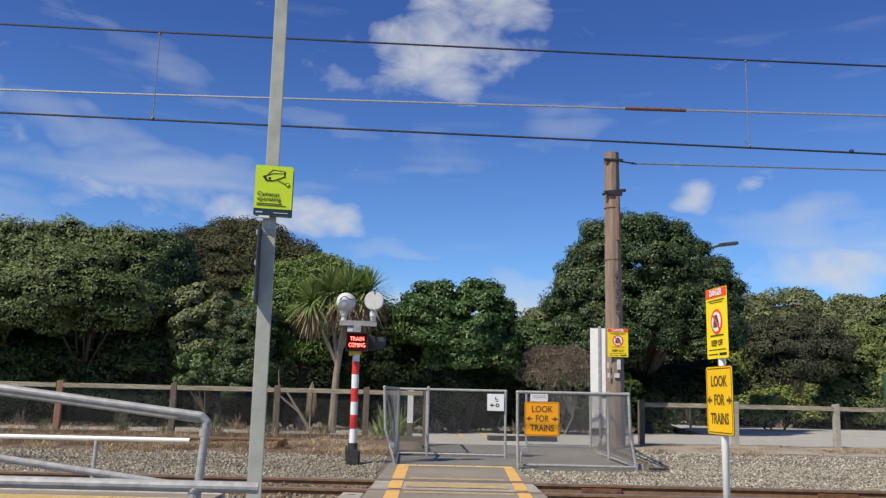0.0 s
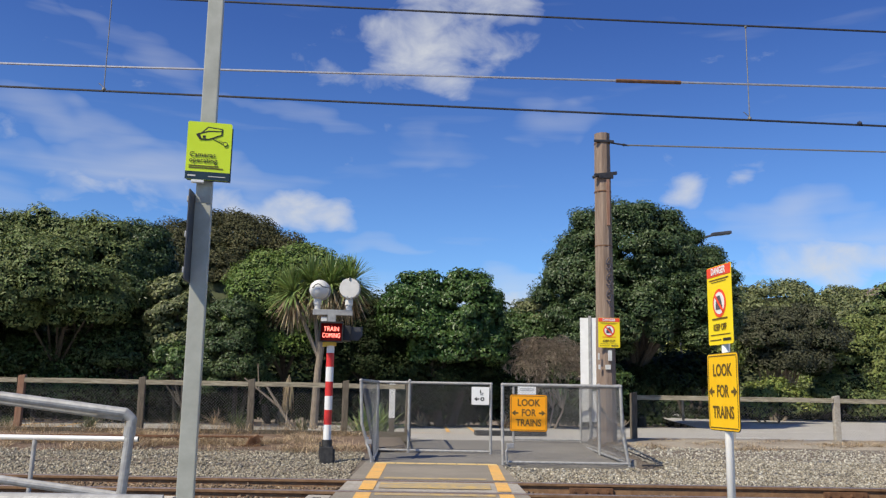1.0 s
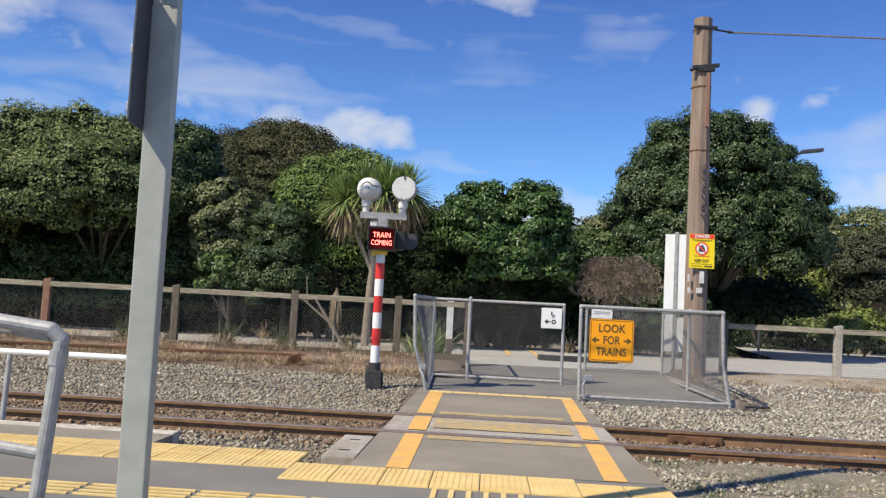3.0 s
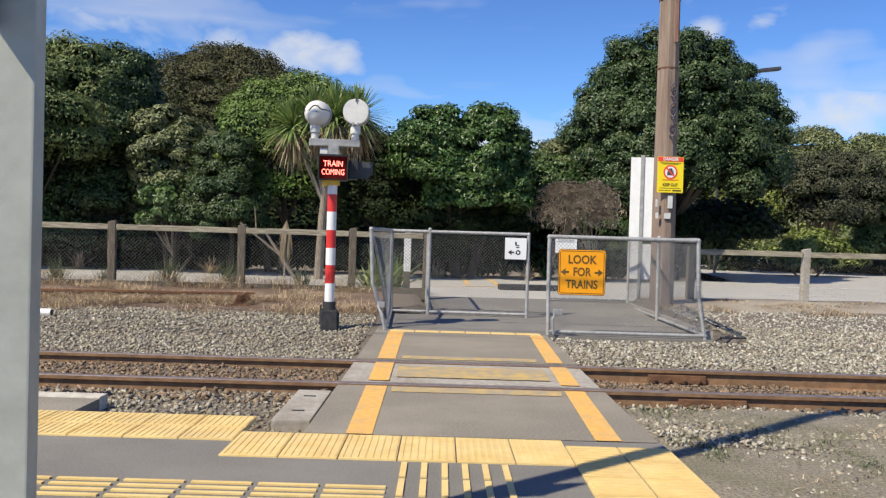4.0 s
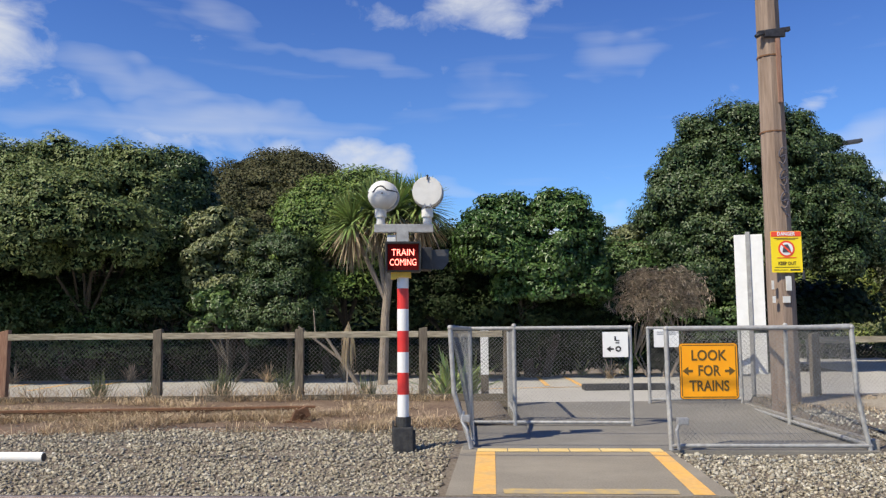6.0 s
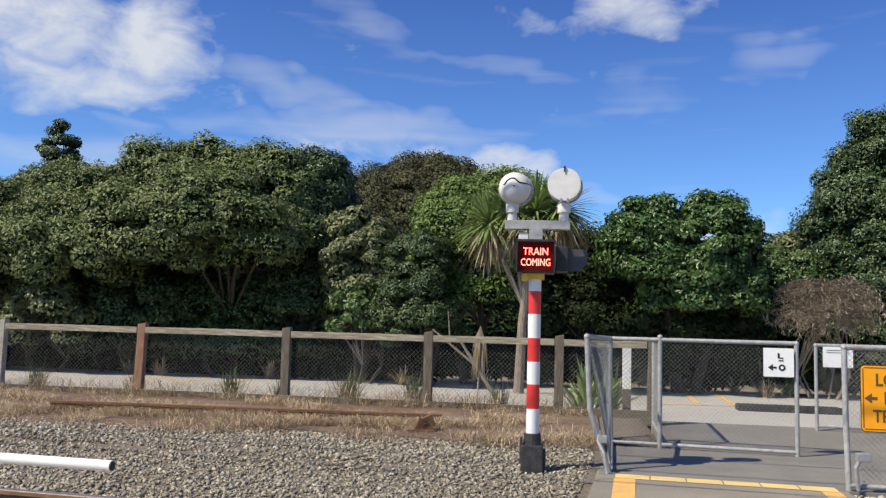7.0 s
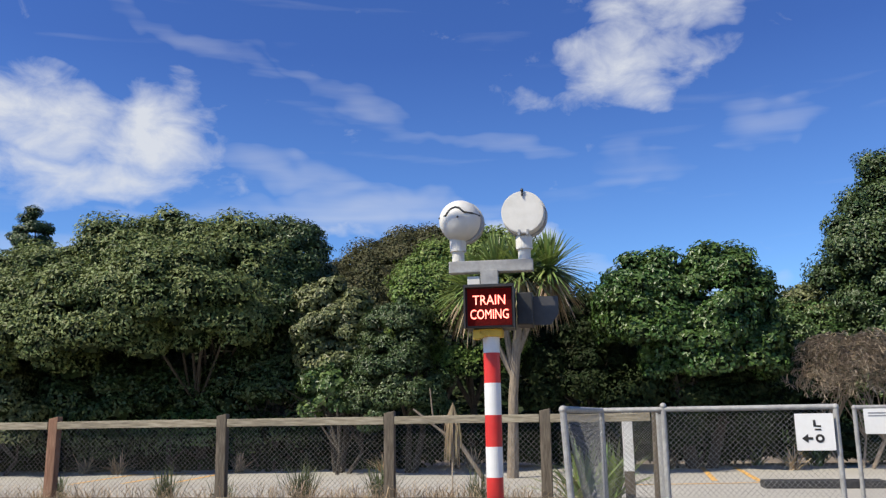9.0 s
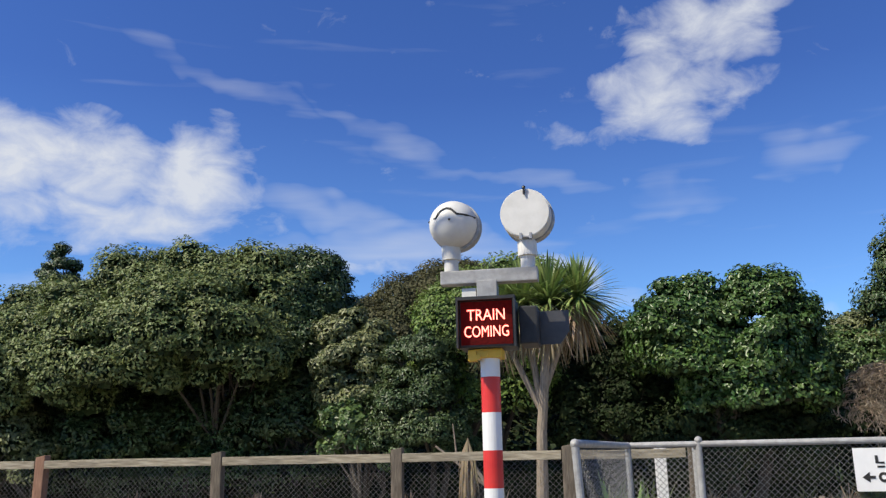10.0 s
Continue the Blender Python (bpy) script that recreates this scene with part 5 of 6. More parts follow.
def clump_cloud(crown, clumps, per, low, size, flat_z, inner=0.3):
    """Leaf tufts on the shell of a crown: outer leaves gathered in lobes, and the broad leaves in each tuft's heart, to
    be coloured as shade.
    """
    cx, cy, cz, rx, ry, rz = crown
    pts, nrm, core, cnrm = [], [], [], []
    for _ in range(clumps):
        while True:
            d = rng.normal(0, 1, 3)
            d /= np.linalg.norm(d)
            if d[2] > low and d[1] < 0.6:
                break
        wob = 1.0 + 0.20 * noise.noise((d[0] * 2.4 + cx, d[1] * 2.4 + cy, d[2] * 2.4))
        c = np.array((cx, cy, cz)) + d * (rx, ry, rz) * (1.0 - inner * rng.random() ** 1.6) * wob
        r = rng.uniform(*size) * min(1.0, (rx + rz) / 4 + 0.35)
        k = rng.normal(0, 1, (per, 3))
        k /= np.linalg.norm(k, axis=1, keepdims=True)
        k[:, 2] = np.where(k[:, 2] < -0.5, -k[:, 2] * 0.8, k[:, 2])
        lobes = rng.normal(0, 1, (11, 3))
        lobes[:, 2] = np.abs(lobes[:, 2])
        lobes /= np.linalg.norm(lobes, axis=1, keepdims=True)
        near = np.clip((k @ lobes.T).max(1, keepdims=True), 0, 1) ** 7
        rr = r * (0.62 + 0.18 * rng.random((per, 1)) + 0.36 * near)
        pts.append(c + k * rr * (1.15, 1.15, flat_z))
        nrm.append(k * 0.95 + d * 0.3)
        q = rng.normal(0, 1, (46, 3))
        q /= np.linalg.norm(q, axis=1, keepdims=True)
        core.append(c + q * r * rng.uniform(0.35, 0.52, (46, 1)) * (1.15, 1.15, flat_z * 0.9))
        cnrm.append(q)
    return [np.concatenate(a) for a in (pts, nrm, core, cnrm)]


def tree(name, crowns, mat, clumps, per, leaf, label, trunk, category="tree", bark="bark", size=(0.34, 0.66), low=-0.5, ratio=0.48, flat_z=0.88, dark="leaf_shade", seed=1, filled=True):
    """A tapered trunk with limbs, and a crown of leaf tufts whose hearts carry shade in their colour."""
    x, y = trunk[0], trunk[1] + 0.5
    t = thing(name, pose(x, y, 0), label, category)
    random.seed(seed)
    bm = bmesh.new()
    hi = max(c[2] for c in crowns)
    stems = trunk[2]
    for k in range(stems):
        a = random.uniform(0, 6.28)
        foot = Vector((0.25 * math.cos(a) * (stems > 1), 0.25 * math.sin(a) * (stems > 1), -0.1))
        knee = foot + Vector((0.35 * math.cos(a), 0.3 * math.sin(a), hi * 0.35))
        r = trunk[3]
        tube(bm, foot, knee, r, r * 0.75, n=8)
        for j in range(5):
            c = random.choice(crowns)
            e = Vector((c[0] - x + random.uniform(-0.7, 0.7) * c[3], c[1] - y + random.uniform(-0.8, 0.3) * c[4], c[2] + random.uniform(-0.2, 0.6) * c[5]))
            m = knee.lerp(e, 0.5) + Vector((random.uniform(-0.2, 0.2), random.uniform(-0.2, 0.2), 0.15))
            tube(bm, knee, m, r * 0.6, r * 0.4, n=6)
            tube(bm, m, e, r * 0.4, r * 0.12, n=6)
            for q in range(3):
                e2 = m.lerp(e, random.uniform(0.2, 0.8))
                tube(bm, e2, e2 + Vector((random.uniform(-0.7, 0.7), random.uniform(-0.7, 0.2), random.uniform(-0.2, 0.6))), r * 0.2, r * 0.05, n=5)
    part("trunk", bm, bark, t, "branching trunk")
    off = np.array((x, y, 0))
    vol = [c[3] * c[5] for c in crowns]
    sets = [clump_cloud(c, max(6, int(clumps * v / sum(vol))), per, low, size, flat_z) for c, v in zip(crowns, vol)]
    P, N, Q, W = [np.concatenate([a[i] for a in sets]) for i in range(4)]
    v, f = leaves(P - off, N, leaf, ratio)
    tagged(soup("crown", v, f, mat, t, kind=""), "outer leaves")
    # heart leaves are coloured near-black, so gaps between tufts look shaded
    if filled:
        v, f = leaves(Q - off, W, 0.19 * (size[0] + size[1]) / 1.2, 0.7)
        soup("inner_foliage", v, f, dark, t, "inner leaves with shade put into their near-black colour", kind="")
    return t


def build_trees():
    T = tree
    L = "spreading broadleaf tree with rounded green leaf clumps"
    T("broadleaf_tree", [(-18.6, 29.5, 3.0, 2.7, 2.2, 2.6), (-16.6, 27.2, 2.6, 2.2, 1.6, 1.7)], "leaf_mid", 200, 470, 0.052, L, (-17.8, 29.0, 2, 0.08), seed=2)
    T("broadleaf_tree", [(-15.6, 31.5, 4.1, 2.3, 1.8, 2.2), (-17.6, 31.5, 3.5, 2.2, 1.8, 2.2)], "leaf_yellow_green", 160, 470, 0.052, "sunlit yellow-green tree rising behind its neighbours", (-15.6, 31.5, 2, 0.1), seed=3)
    T("broadleaf_tree", [(-12.9, 28.2, 3.7, 2.3, 1.9, 1.9), (-13.4, 26.6, 3.0, 2.2, 1.3, 1.3), (-11.2, 28.4, 4.4, 1.7, 1.6, 1.65), (-11.0, 26.4, 3.4, 1.9, 1.2, 1.2)], "leaf_mid", 300, 470, 0.052, L, (-12.4, 28.4, 3, 0.08), seed=4)
    T("broadleaf_tree", [(-9.9, 28.5, 4.7, 1.5, 1.4, 1.55), (-8.3, 28.5, 4.6, 1.6, 1.4, 1.45), (-9.2, 26.6, 3.7, 1.9, 1.3, 1.25), (-7.9, 27.0, 3.4, 1.0, 0.9, 0.9)], "leaf_mid", 260, 470, 0.052, L, (-8.9, 28.3, 3, 0.08), seed=5)
    # darker leaf colour paints the shaded right end of the tree row
    T("broadleaf_tree", [(-7.2, 28.9, 5.1, 1.05, 1.0, 1.05), (-7.1, 28.4, 3.9, 1.0, 0.9, 1.0)], "leaf_black", 84, 420, 0.05, "broadleaf tree with a dense rounded top, shade put into its dark green", (-7.0, 28.7, 2, 0.08), seed=6, size=(0.35, 0.6))
    T("shrub", [(-5.5, 27.6, 3.35, 0.85, 0.8, 0.95), (-5.3, 27.5, 2.5, 0.85, 0.6, 0.7)], "leaf_olive", 56, 420, 0.056, "light olive shrub under the trees", (-5.2, 27.0, 3, 0.06), "shrub", size=(0.28, 0.5), seed=7)
    T("shrub", [(-5.15, 26.8, 1.6, 0.75, 0.5, 0.7)], "leaf_dark", 26, 260, 0.075, "bright green broad-leaved shrub", (-5.1, 26.2, 3, 0.05), "shrub", size=(0.25, 0.42), ratio=0.55, seed=8)
    T("shrub", [(-13.1, 26.3, 1.3, 1.0, 0.7, 1.2), (-14.6, 26.8, 1.3, 1.1, 0.7, 1.1)], "leaf_olive", 44, 380, 0.052, "light green shrub under the trees", (-13.4, 26.1, 3, 0.05), "shrub", size=(0.3, 0.55), seed=9)
    T("shrub", [(-9.4, 28.6, 0.9, 2.2, 0.8, 0.9)], "leaf_dark", 34, 300, 0.05, "dark green undergrowth shrub", (-9.0, 27.4, 3, 0.05), "shrub", seed=10)
    T("shrub", [(-16.3, 27.0, 0.9, 1.4, 0.8, 0.9)], "leaf_dark", 30, 300, 0.05, "dark green undergrowth shrub", (-16.0, 26.6, 3, 0.05), "shrub", seed=11)
    # understory shrubs: leaves coloured darker for the shade they stand in
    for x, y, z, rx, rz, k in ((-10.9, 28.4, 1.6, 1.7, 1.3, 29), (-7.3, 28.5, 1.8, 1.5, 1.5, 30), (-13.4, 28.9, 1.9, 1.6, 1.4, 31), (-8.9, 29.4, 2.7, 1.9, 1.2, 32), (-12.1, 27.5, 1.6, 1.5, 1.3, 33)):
        T("shrub", [(x, y, z, rx, 0.7, rz)], "leaf_black", 46, 330, 0.05, "shrub under the trees, their shade put into its dark green", (x, y - 0.3, 3, 0.04), "shrub", low=-0.8, seed=k)
    T("round_tree", [(-2.85, 27.9, 3.85, 1.1, 1.0, 1.3), (-1.6, 28.2, 4.25, 1.25, 1.1, 1.2), (-2.4, 27.8, 2.9, 1.4, 0.9, 1.4)], "leaf_bright", 200, 400, 0.044, "bright green round-topped tree", (-2.4, 27.9, 2, 0.12), size=(0.30, 0.56), seed=12)
    T("conical_shrub", [(-3.55, 26.4, 1.6, 1.0, 0.8, 1.5), (-3.6, 26.5, 2.9, 0.7, 0.6, 0.9)], "leaf_black", 74, 480, 0.034, "dense dark conical shrub", (-3.5, 26.2, 2, 0.08), "shrub", size=(0.24, 0.42), flat_z=0.85, seed=13)
    # leaf colour paints the deep shade of the gap behind the cabbage tree
    T("shrub", [(0.2, 28.6, 2.2, 1.3, 1.0, 1.7)], "leaf_shade", 50, 460, 0.051, "undergrowth tree with deep shade put into its leaf colour", (0.3, 28.6, 2, 0.08), "tree", seed=14)
    T("glossy_tree", [(1.9, 27.5, 3.35, 1.05, 1.1, 1.35), (3.35, 27.5, 3.35, 1.1, 1.1, 1.3), (3.1, 27.3, 2.5, 1.4, 0.9, 1.1)], "leaf_gloss", 230, 280, 0.056, "dense tree with glossy dark green leaves", (2.8, 27.6, 3, 0.13), ratio=0.52, size=(0.24, 0.44), seed=15)
    # the glossy tree's shaded lower half, painted with near-black leaves
    T("shrub", [(2.6, 28.0, 1.2, 1.9, 0.8, 1.3)], "leaf_shade", 50, 300, 0.05, "shrub below the glossy tree, the shade there put into its colour", (2.6, 28.0, 3, 0.06), "shrub", seed=28)
    T("bare_shrub", [(5.95, 27.2, 1.95, 0.85, 0.6, 0.75)], "twig_brown", 40, 170, 0.085, "brown twiggy bare shrub", (5.95, 27.0, 6, 0.03), "shrub", bark="pale_bark", ratio=0.03, filled=False, seed=16)
    T("hedge_shrub", [(5.6, 30.2, 2.0, 1.7, 1.0, 1.6), (7.6, 29.4, 1.3, 1.3, 0.9, 1.2)], "leaf_dark", 74, 420, 0.052, "mixed green shrub behind the bare bush", (5.7, 30.4, 3, 0.07), "shrub", seed=17)
    T("hedge_shrub", [(6.6, 33.2, 3.3, 0.9, 0.8, 1.3)], "leaf_olive", 34, 420, 0.056, "light green young tree behind the shrubs", (6.6, 33.2, 2, 0.06), "shrub", size=(0.28, 0.45), seed=18)
    T("large_tree", [(9.6, 30.6, 5.7, 2.6, 2.2, 2.15), (11.4, 30.6, 5.0, 1.75, 1.7, 2.1), (8.0, 30.2, 4.6, 1.5, 1.5, 2.0), (9.8, 29.4, 3.6, 2.8, 1.4, 1.9), (12.0, 30.2, 3.7, 1.2, 1.2, 1.3), (7.9, 29.8, 3.0, 1.4, 1.2, 1.4)], "leaf_black", 560, 400, 0.046, "large dense dark green tree by the car park", (10.2, 30.6, 2, 0.20), ratio=0.5, size=(0.30, 0.54), seed=19)
    # shade under the large tree, given as leaf colour
    T("shrub", [(9.2, 30.4, 1.0, 2.6, 0.8, 1.0)], "leaf_shade", 40, 300, 0.054, "shrub below the large tree, coloured as the shade there", (9.2, 30.2, 3, 0.06), "shrub", seed=20)
    T("scrub_tree", [(17.8, 36.8, 3.5, 1.5, 1.3, 1.1), (19.6, 37.4, 3.5, 1.7, 1.4, 1.3), (18.6, 36.7, 2.4, 1.7, 1.0, 0.9)], "leaf_grey", 130, 420, 0.055, "grey-green scrub tree with thin pale trunks", (18.4, 37, 6, 0.08), bark="pale_bark", low=-0.2, seed=21)
    T("scrub_tree", [(22.8, 40, 3.0, 2.0, 1.6, 1.4), (25.8, 42, 3.3, 2.4, 1.8, 1.6), (24.2, 39.4, 1.9, 2.4, 1.4, 1.2)], "leaf_yellow_green", 130, 360, 0.075, "olive scrub tree with thin pale trunks", (23.5, 41, 5, 0.09), bark="pale_bark", low=-0.2, seed=22)
    T("scrub_tree", [(15.4, 39.0, 3.7, 1.6, 1.4, 1.5), (15.2, 37.2, 2.2, 1.2, 1.0, 1.4)], "leaf_yellow", 80, 380, 0.07, "yellow-green tree catching the sun", (15.2, 39, 3, 0.09), seed=23)
    T("scrub_tree", [(30.5, 46, 4.4, 3.2, 2.0, 2.6), (36, 50, 4.6, 3.4, 2.0, 2.8)], "leaf_mid", 120, 260, 0.11, "green roadside trees by the car park", (33, 48, 4, 0.12), seed=24)
    T("shrub", [(17.0, 34.6, 0.8, 1.3, 0.7, 0.75)], "leaf_yellow", 30, 260, 0.07, "yellow-green shrub by the roadside", (17.0, 34.8, 3, 0.05), "shrub", seed=25)
    T("shrub", [(21.5, 37.5, 0.9, 1.8, 0.8, 0.9)], "leaf_mid", 36, 260, 0.07, "low green shrub by the roadside", (21.5, 37.8, 3, 0.05), "shrub", seed=26)
    T("tall_tree", [(-21.8, 39, 8.75, 0.65, 0.65, 1.1), (-21.9, 38.8, 6.6, 1.4, 1.2, 1.5)], "leaf_black", 60, 380, 0.055, "darker pointed tree rising behind the others", (-21.8, 39, 1, 0.14), seed=27, size=(0.3, 0.55))


build_trees()


def build_cabbage_tree():
    t = thing("cabbage_tree", pose(-1.05, 25.2, 0), "cabbage tree with a spiky crown and hanging dead leaves", "tree")
    bm = bmesh.new()
    tube(bm, (0, 0, -0.1), (0.06, 0, 1.6), 0.12, 0.095, n=10)
    tube(bm, (0.06, 0, 1.6), (0.30, -0.1, 3.9), 0.095, 0.08, n=10)
    tube(bm, (0.08, 0, 2.2), (0.78, 0.0, 3.9), 0.07, 0.06, n=8)
    tube(bm, (0.08, 0, 1.9), (-0.15, 0.05, 3.8), 0.07, 0.06, n=8)
    tube(bm, (0.05, 0, 2.0), (-0.72, 0.0, 3.65), 0.06, 0.05, n=8)
    part("trunk", bm, "pale_bark", t, "pale fibrous trunk")
    heads = ((0.30, -0.1, 4.0, 1.0), (0.85, 0.0, 4.05, 0.95), (-0.2, 0.05, 4.0, 0.95), (-0.72, 0.0, 3.75, 0.9))

    def blades(n, lo, hi, length, w, sag):
        V, F = [], []
        for hx, hy, hz, k in heads:
            for _ in range(n):
                az, el = rng.uniform(0, 6.283), radians(rng.uniform(lo, hi))
                d = np.array((math.cos(az) * math.cos(el), math.sin(az) * math.cos(el), math.sin(el)))
                side = np.cross(d, (0, 0, 1))
                side /= np.linalg.norm(side) + 1e-9
                L = length * k * rng.uniform(0.75, 1.15)
                base = len(V)
                for q, ww in ((0.0, 0.5), (0.45, 1.0), (0.8, 0.7), (1.0, 0.05)):
                    c = np.array((hx, hy, hz)) + d * L * q - np.array((0, 0, sag * L * q * q * (1 - 0.6 * max(0, math.sin(el)))))
                    V += [c + side * w * ww, c - side * w * ww]
                for j in range(3):
                    F.append((base + 2 * j, base + 2 * j + 1, base + 2 * j + 3, base + 2 * j + 2))
        return np.array(V), np.array(F)
    v, f = blades(300, -15, 88, 1.06, 0.022, 0.40)
    tagged(soup("crown", v, f, "palm_leaf", t, kind=""), "long narrow green leaves")
    v, f = blades(150, -85, -15, 0.92, 0.02, 0.35)
    tagged(soup("dead_leaves", v, f, "palm_dead", t, kind=""), "hanging straw-brown dead leaves")
    bm = bmesh.new()
    tube(bm, (0, 0, 0), (-0.75, -0.1, 1.15), 0.05, 0.03, n=7)
    tube(bm, (-0.35, 0, 0.55), (-1.35, -0.15, 1.35), 0.035, 0.02, n=7)
    tube(bm, (-0.95, -0.1, 1.05), (-1.0, -0.2, 1.75), 0.02, 0.01, n=6)
    tagged(part("dead_branch", bm, "pale_bark", None, "", pose(-1.6, 25.0, 0)), "pale dead branch leaning under the trees", "branch")


build_cabbage_tree()


def strap_plant(name, x, y, z, n, length, w, mat, label, category="plant", spread=55):
    V, F = [], []
    for _ in range(n):
        az, el = rng.uniform(0, 6.283), radians(rng.uniform(90 - spread, 88))
        d = np.array((math.cos(az) * math.cos(el), math.sin(az) * math.cos(el), math.sin(el)))
        side = np.array((-math.sin(az), math.cos(az), 0))
        L = length * rng.uniform(0.55, 1.1)
        bend = rng.uniform(0.1, 0.6)
        o = np.array((rng.normal(0, 0.05), rng.normal(0, 0.05), 0))
        base = len(V)
        for q, ww in ((0.0, 0.7), (0.4, 1.0), (0.75, 0.75), (1.0, 0.05)):
            c = o + d * L * q - np.array((0, 0, bend * L * q * q)) + np.array((d[0], d[1], 0)) * bend * L * q * q * 0.5
            V += [c + side * w * ww, c - side * w * ww]
        for j in range(3):
            F.append((base + 2 * j, base + 2 * j + 1, base + 2 * j + 3, base + 2 * j + 2))
    ob = soup(name, np.array(V), np.array(F), mat, None, label, category, kind="")
    ob.matrix_basis = pose(x, y, z)
    return ob


def build_plants():
    for x, y, n, L in ((0.35, 19.3, 70, 1.15), (0.75, 20.4, 60, 1.1), (5.4, 28.6, 60, 1.5), (4.9, 28.9, 50, 1.4), (2.9, 29.2, 40, 0.8), (4.2, 29.0, 40, 0.9)):
        strap_plant("flax_plant", x, y, 0, n, L, 0.028, "palm_leaf", "flax plant with long strap leaves behind the fence", spread=50)
    for x, y, n, L in ((-5.2, 19.2, 90, 0.75), (-4.3, 19.0, 60, 0.6), (-3.25, 19.1, 110, 0.8), (-2.2, 19.1, 90, 0.8), (-6.9, 19.3, 80, 0.6), (-8.6, 19.2, 90, 0.7), (-0.9, 18.9, 80, 0.7)):
        strap_plant("weed_plant", x, y, 0, n * 2, L, 0.007, "weed", "wiry green weed growing along the fence", spread=26)
    for x, y in ((-7.6, 27.6), (-4.0, 27.0), (-2.1, 27.5), (2.1, 28.0), (4.6, 27.5), (-10.4, 27.2), (-11.4, 27.5), (8.2, 28.4)):
        strap_plant("grass_tuft", x, y - 0.3, 0, 70, 0.65, 0.014, "straw", "dry grass tuft at the car park edge", spread=60)


    d = thing("dead_plant", pose(-1.22, 18.75, 0), "dried brown plume hanging from a stalk by the fence", "plant")
    bm = bmesh.new()
    tube(bm, (0, 0, -0.05), (0.03, 0, 1.34), 0.012, 0.008, n=6)
    part("stalk", bm, "twig_brown", d)
    V, F = [], []
    for _ in range(90):
        a, r, L = rng.uniform(0, 6.283), rng.uniform(0.02, 0.13), rng.uniform(0.35, 0.85)
        t = np.array((0.03, 0, 1.36))
        e = t + np.array((math.cos(a) * r, math.sin(a) * r, -L))
        m = (t + e) / 2 + np.array((math.cos(a) * 0.03, math.sin(a) * 0.03, 0))
        b = len(V)
        V += [t, m + (0.009, 0, 0), e, m - (0.009, 0, 0)]
        F += [(b, b + 1, b + 2, b + 3)]
    soup("plume", np.array(V), np.array(F), "palm_dead", d, "hanging dried leaves", kind="")


build_plants()


def build_far():
    """Wooded hills and one house in the distance."""
    def hill(cx, cy, rx, ry, h, name, label):
        bm = bmesh.new()
        n, k = 40, 14
        ring = []
        for j in range(k + 1):
            q = j / k
            row = []
            for i in range(n):
                a = 2 * math.pi * i / n
                x, y = cx + rx * q * math.cos(a), cy + ry * q * math.sin(a)
                row.append(bm.verts.new((x, y, -0.4 + h * (math.cos(math.pi * q) * 0.5 + 0.5) * (1 + 0.12 * noise.noise((x * 0.08, y * 0.08, 0))))))
            ring.append(row)
        for j in range(k):
            for i in range(n):
                m = (i + 1) % n
                if j == 0:
                    if i == 0:
                        bm.faces.new(ring[1])
                else:
                    bm.faces.new((ring[j][i], ring[j][m], ring[j + 1][m], ring[j + 1][i]))
        bmesh.ops.delete(bm, geom=[v for v in bm.verts if not v.link_faces], context="VERTS")
        bmesh.ops.recalc_face_normals(bm, faces=bm.faces)
        tagged(part(name, bm, "hill", smooth=True), label, "hill", kind="structure")
        return lambda x, y: -0.4 + h * (math.cos(math.pi * min(1.0, math.hypot((x - cx) / rx, (y - cy) / ry))) * 0.5 + 0.5)

    def woods(f, box_, n, leaf, mat, label, size=(1.0, 1.9), per=150, lift=0.7):
        P, N = [], []
        for _ in range(n):
            x, y = rng.uniform(box_[0], box_[1]), rng.uniform(box_[2], box_[3])
            r = rng.uniform(*size)
            k = rng.normal(0, 1, (per, 3))
            k /= np.linalg.norm(k, axis=1, keepdims=True)
            k[:, 2] = np.abs(k[:, 2])
            P.append(np.array((x, y, f(x, y) + lift * r * 0.4)) + k * r * rng.uniform(0.7, 1.05, (per, 1)) * (1, 1, 0.8))
            N.append(k)
        v, fc = leaves(np.concatenate(P), np.concatenate(N), leaf, 0.5)
        soup("far_woods", v, fc, mat, None, label, "woods")
    f = hill(-10.6, 66, 22, 22, 13.3, "hill", "dark wooded hill behind the trees")
    woods(f, (-26, 6, 48, 67), 460, 0.10, "leaf_hill", "dark olive canopy covering the hill", (0.8, 1.7), 520)
    g = hill(48, 92, 46, 34, 12.6, "hill", "low wooded hill beyond the road")
    woods(g, (8, 60, 60, 92), 300, 0.16, "leaf_olive", "olive green canopy on the far hill", (1.1, 2.2), 420)
    woods(g, (14, 50, 58, 72), 90, 0.16, "leaf_yellow", "sunlit yellow-green canopy on the far hill", (1.1, 2.0), 420)

    # filler rows whose near-black leaves paint the deep shade below the trees
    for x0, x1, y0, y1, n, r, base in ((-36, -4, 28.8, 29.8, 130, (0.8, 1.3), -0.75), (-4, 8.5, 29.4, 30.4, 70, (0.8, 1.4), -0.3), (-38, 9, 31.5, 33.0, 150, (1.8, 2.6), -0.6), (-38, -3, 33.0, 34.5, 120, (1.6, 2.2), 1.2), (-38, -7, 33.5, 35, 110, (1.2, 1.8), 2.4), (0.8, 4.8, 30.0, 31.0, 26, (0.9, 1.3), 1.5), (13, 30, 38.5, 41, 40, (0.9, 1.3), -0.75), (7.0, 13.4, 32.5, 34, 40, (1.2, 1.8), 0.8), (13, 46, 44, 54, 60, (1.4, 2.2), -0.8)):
        woods(lambda x, y: base, (x0, x1, y0, y1), n, 0.13, "leaf_shade", "undergrowth closing the space below the trees, coloured as deep shade", r, 330, 1.2)

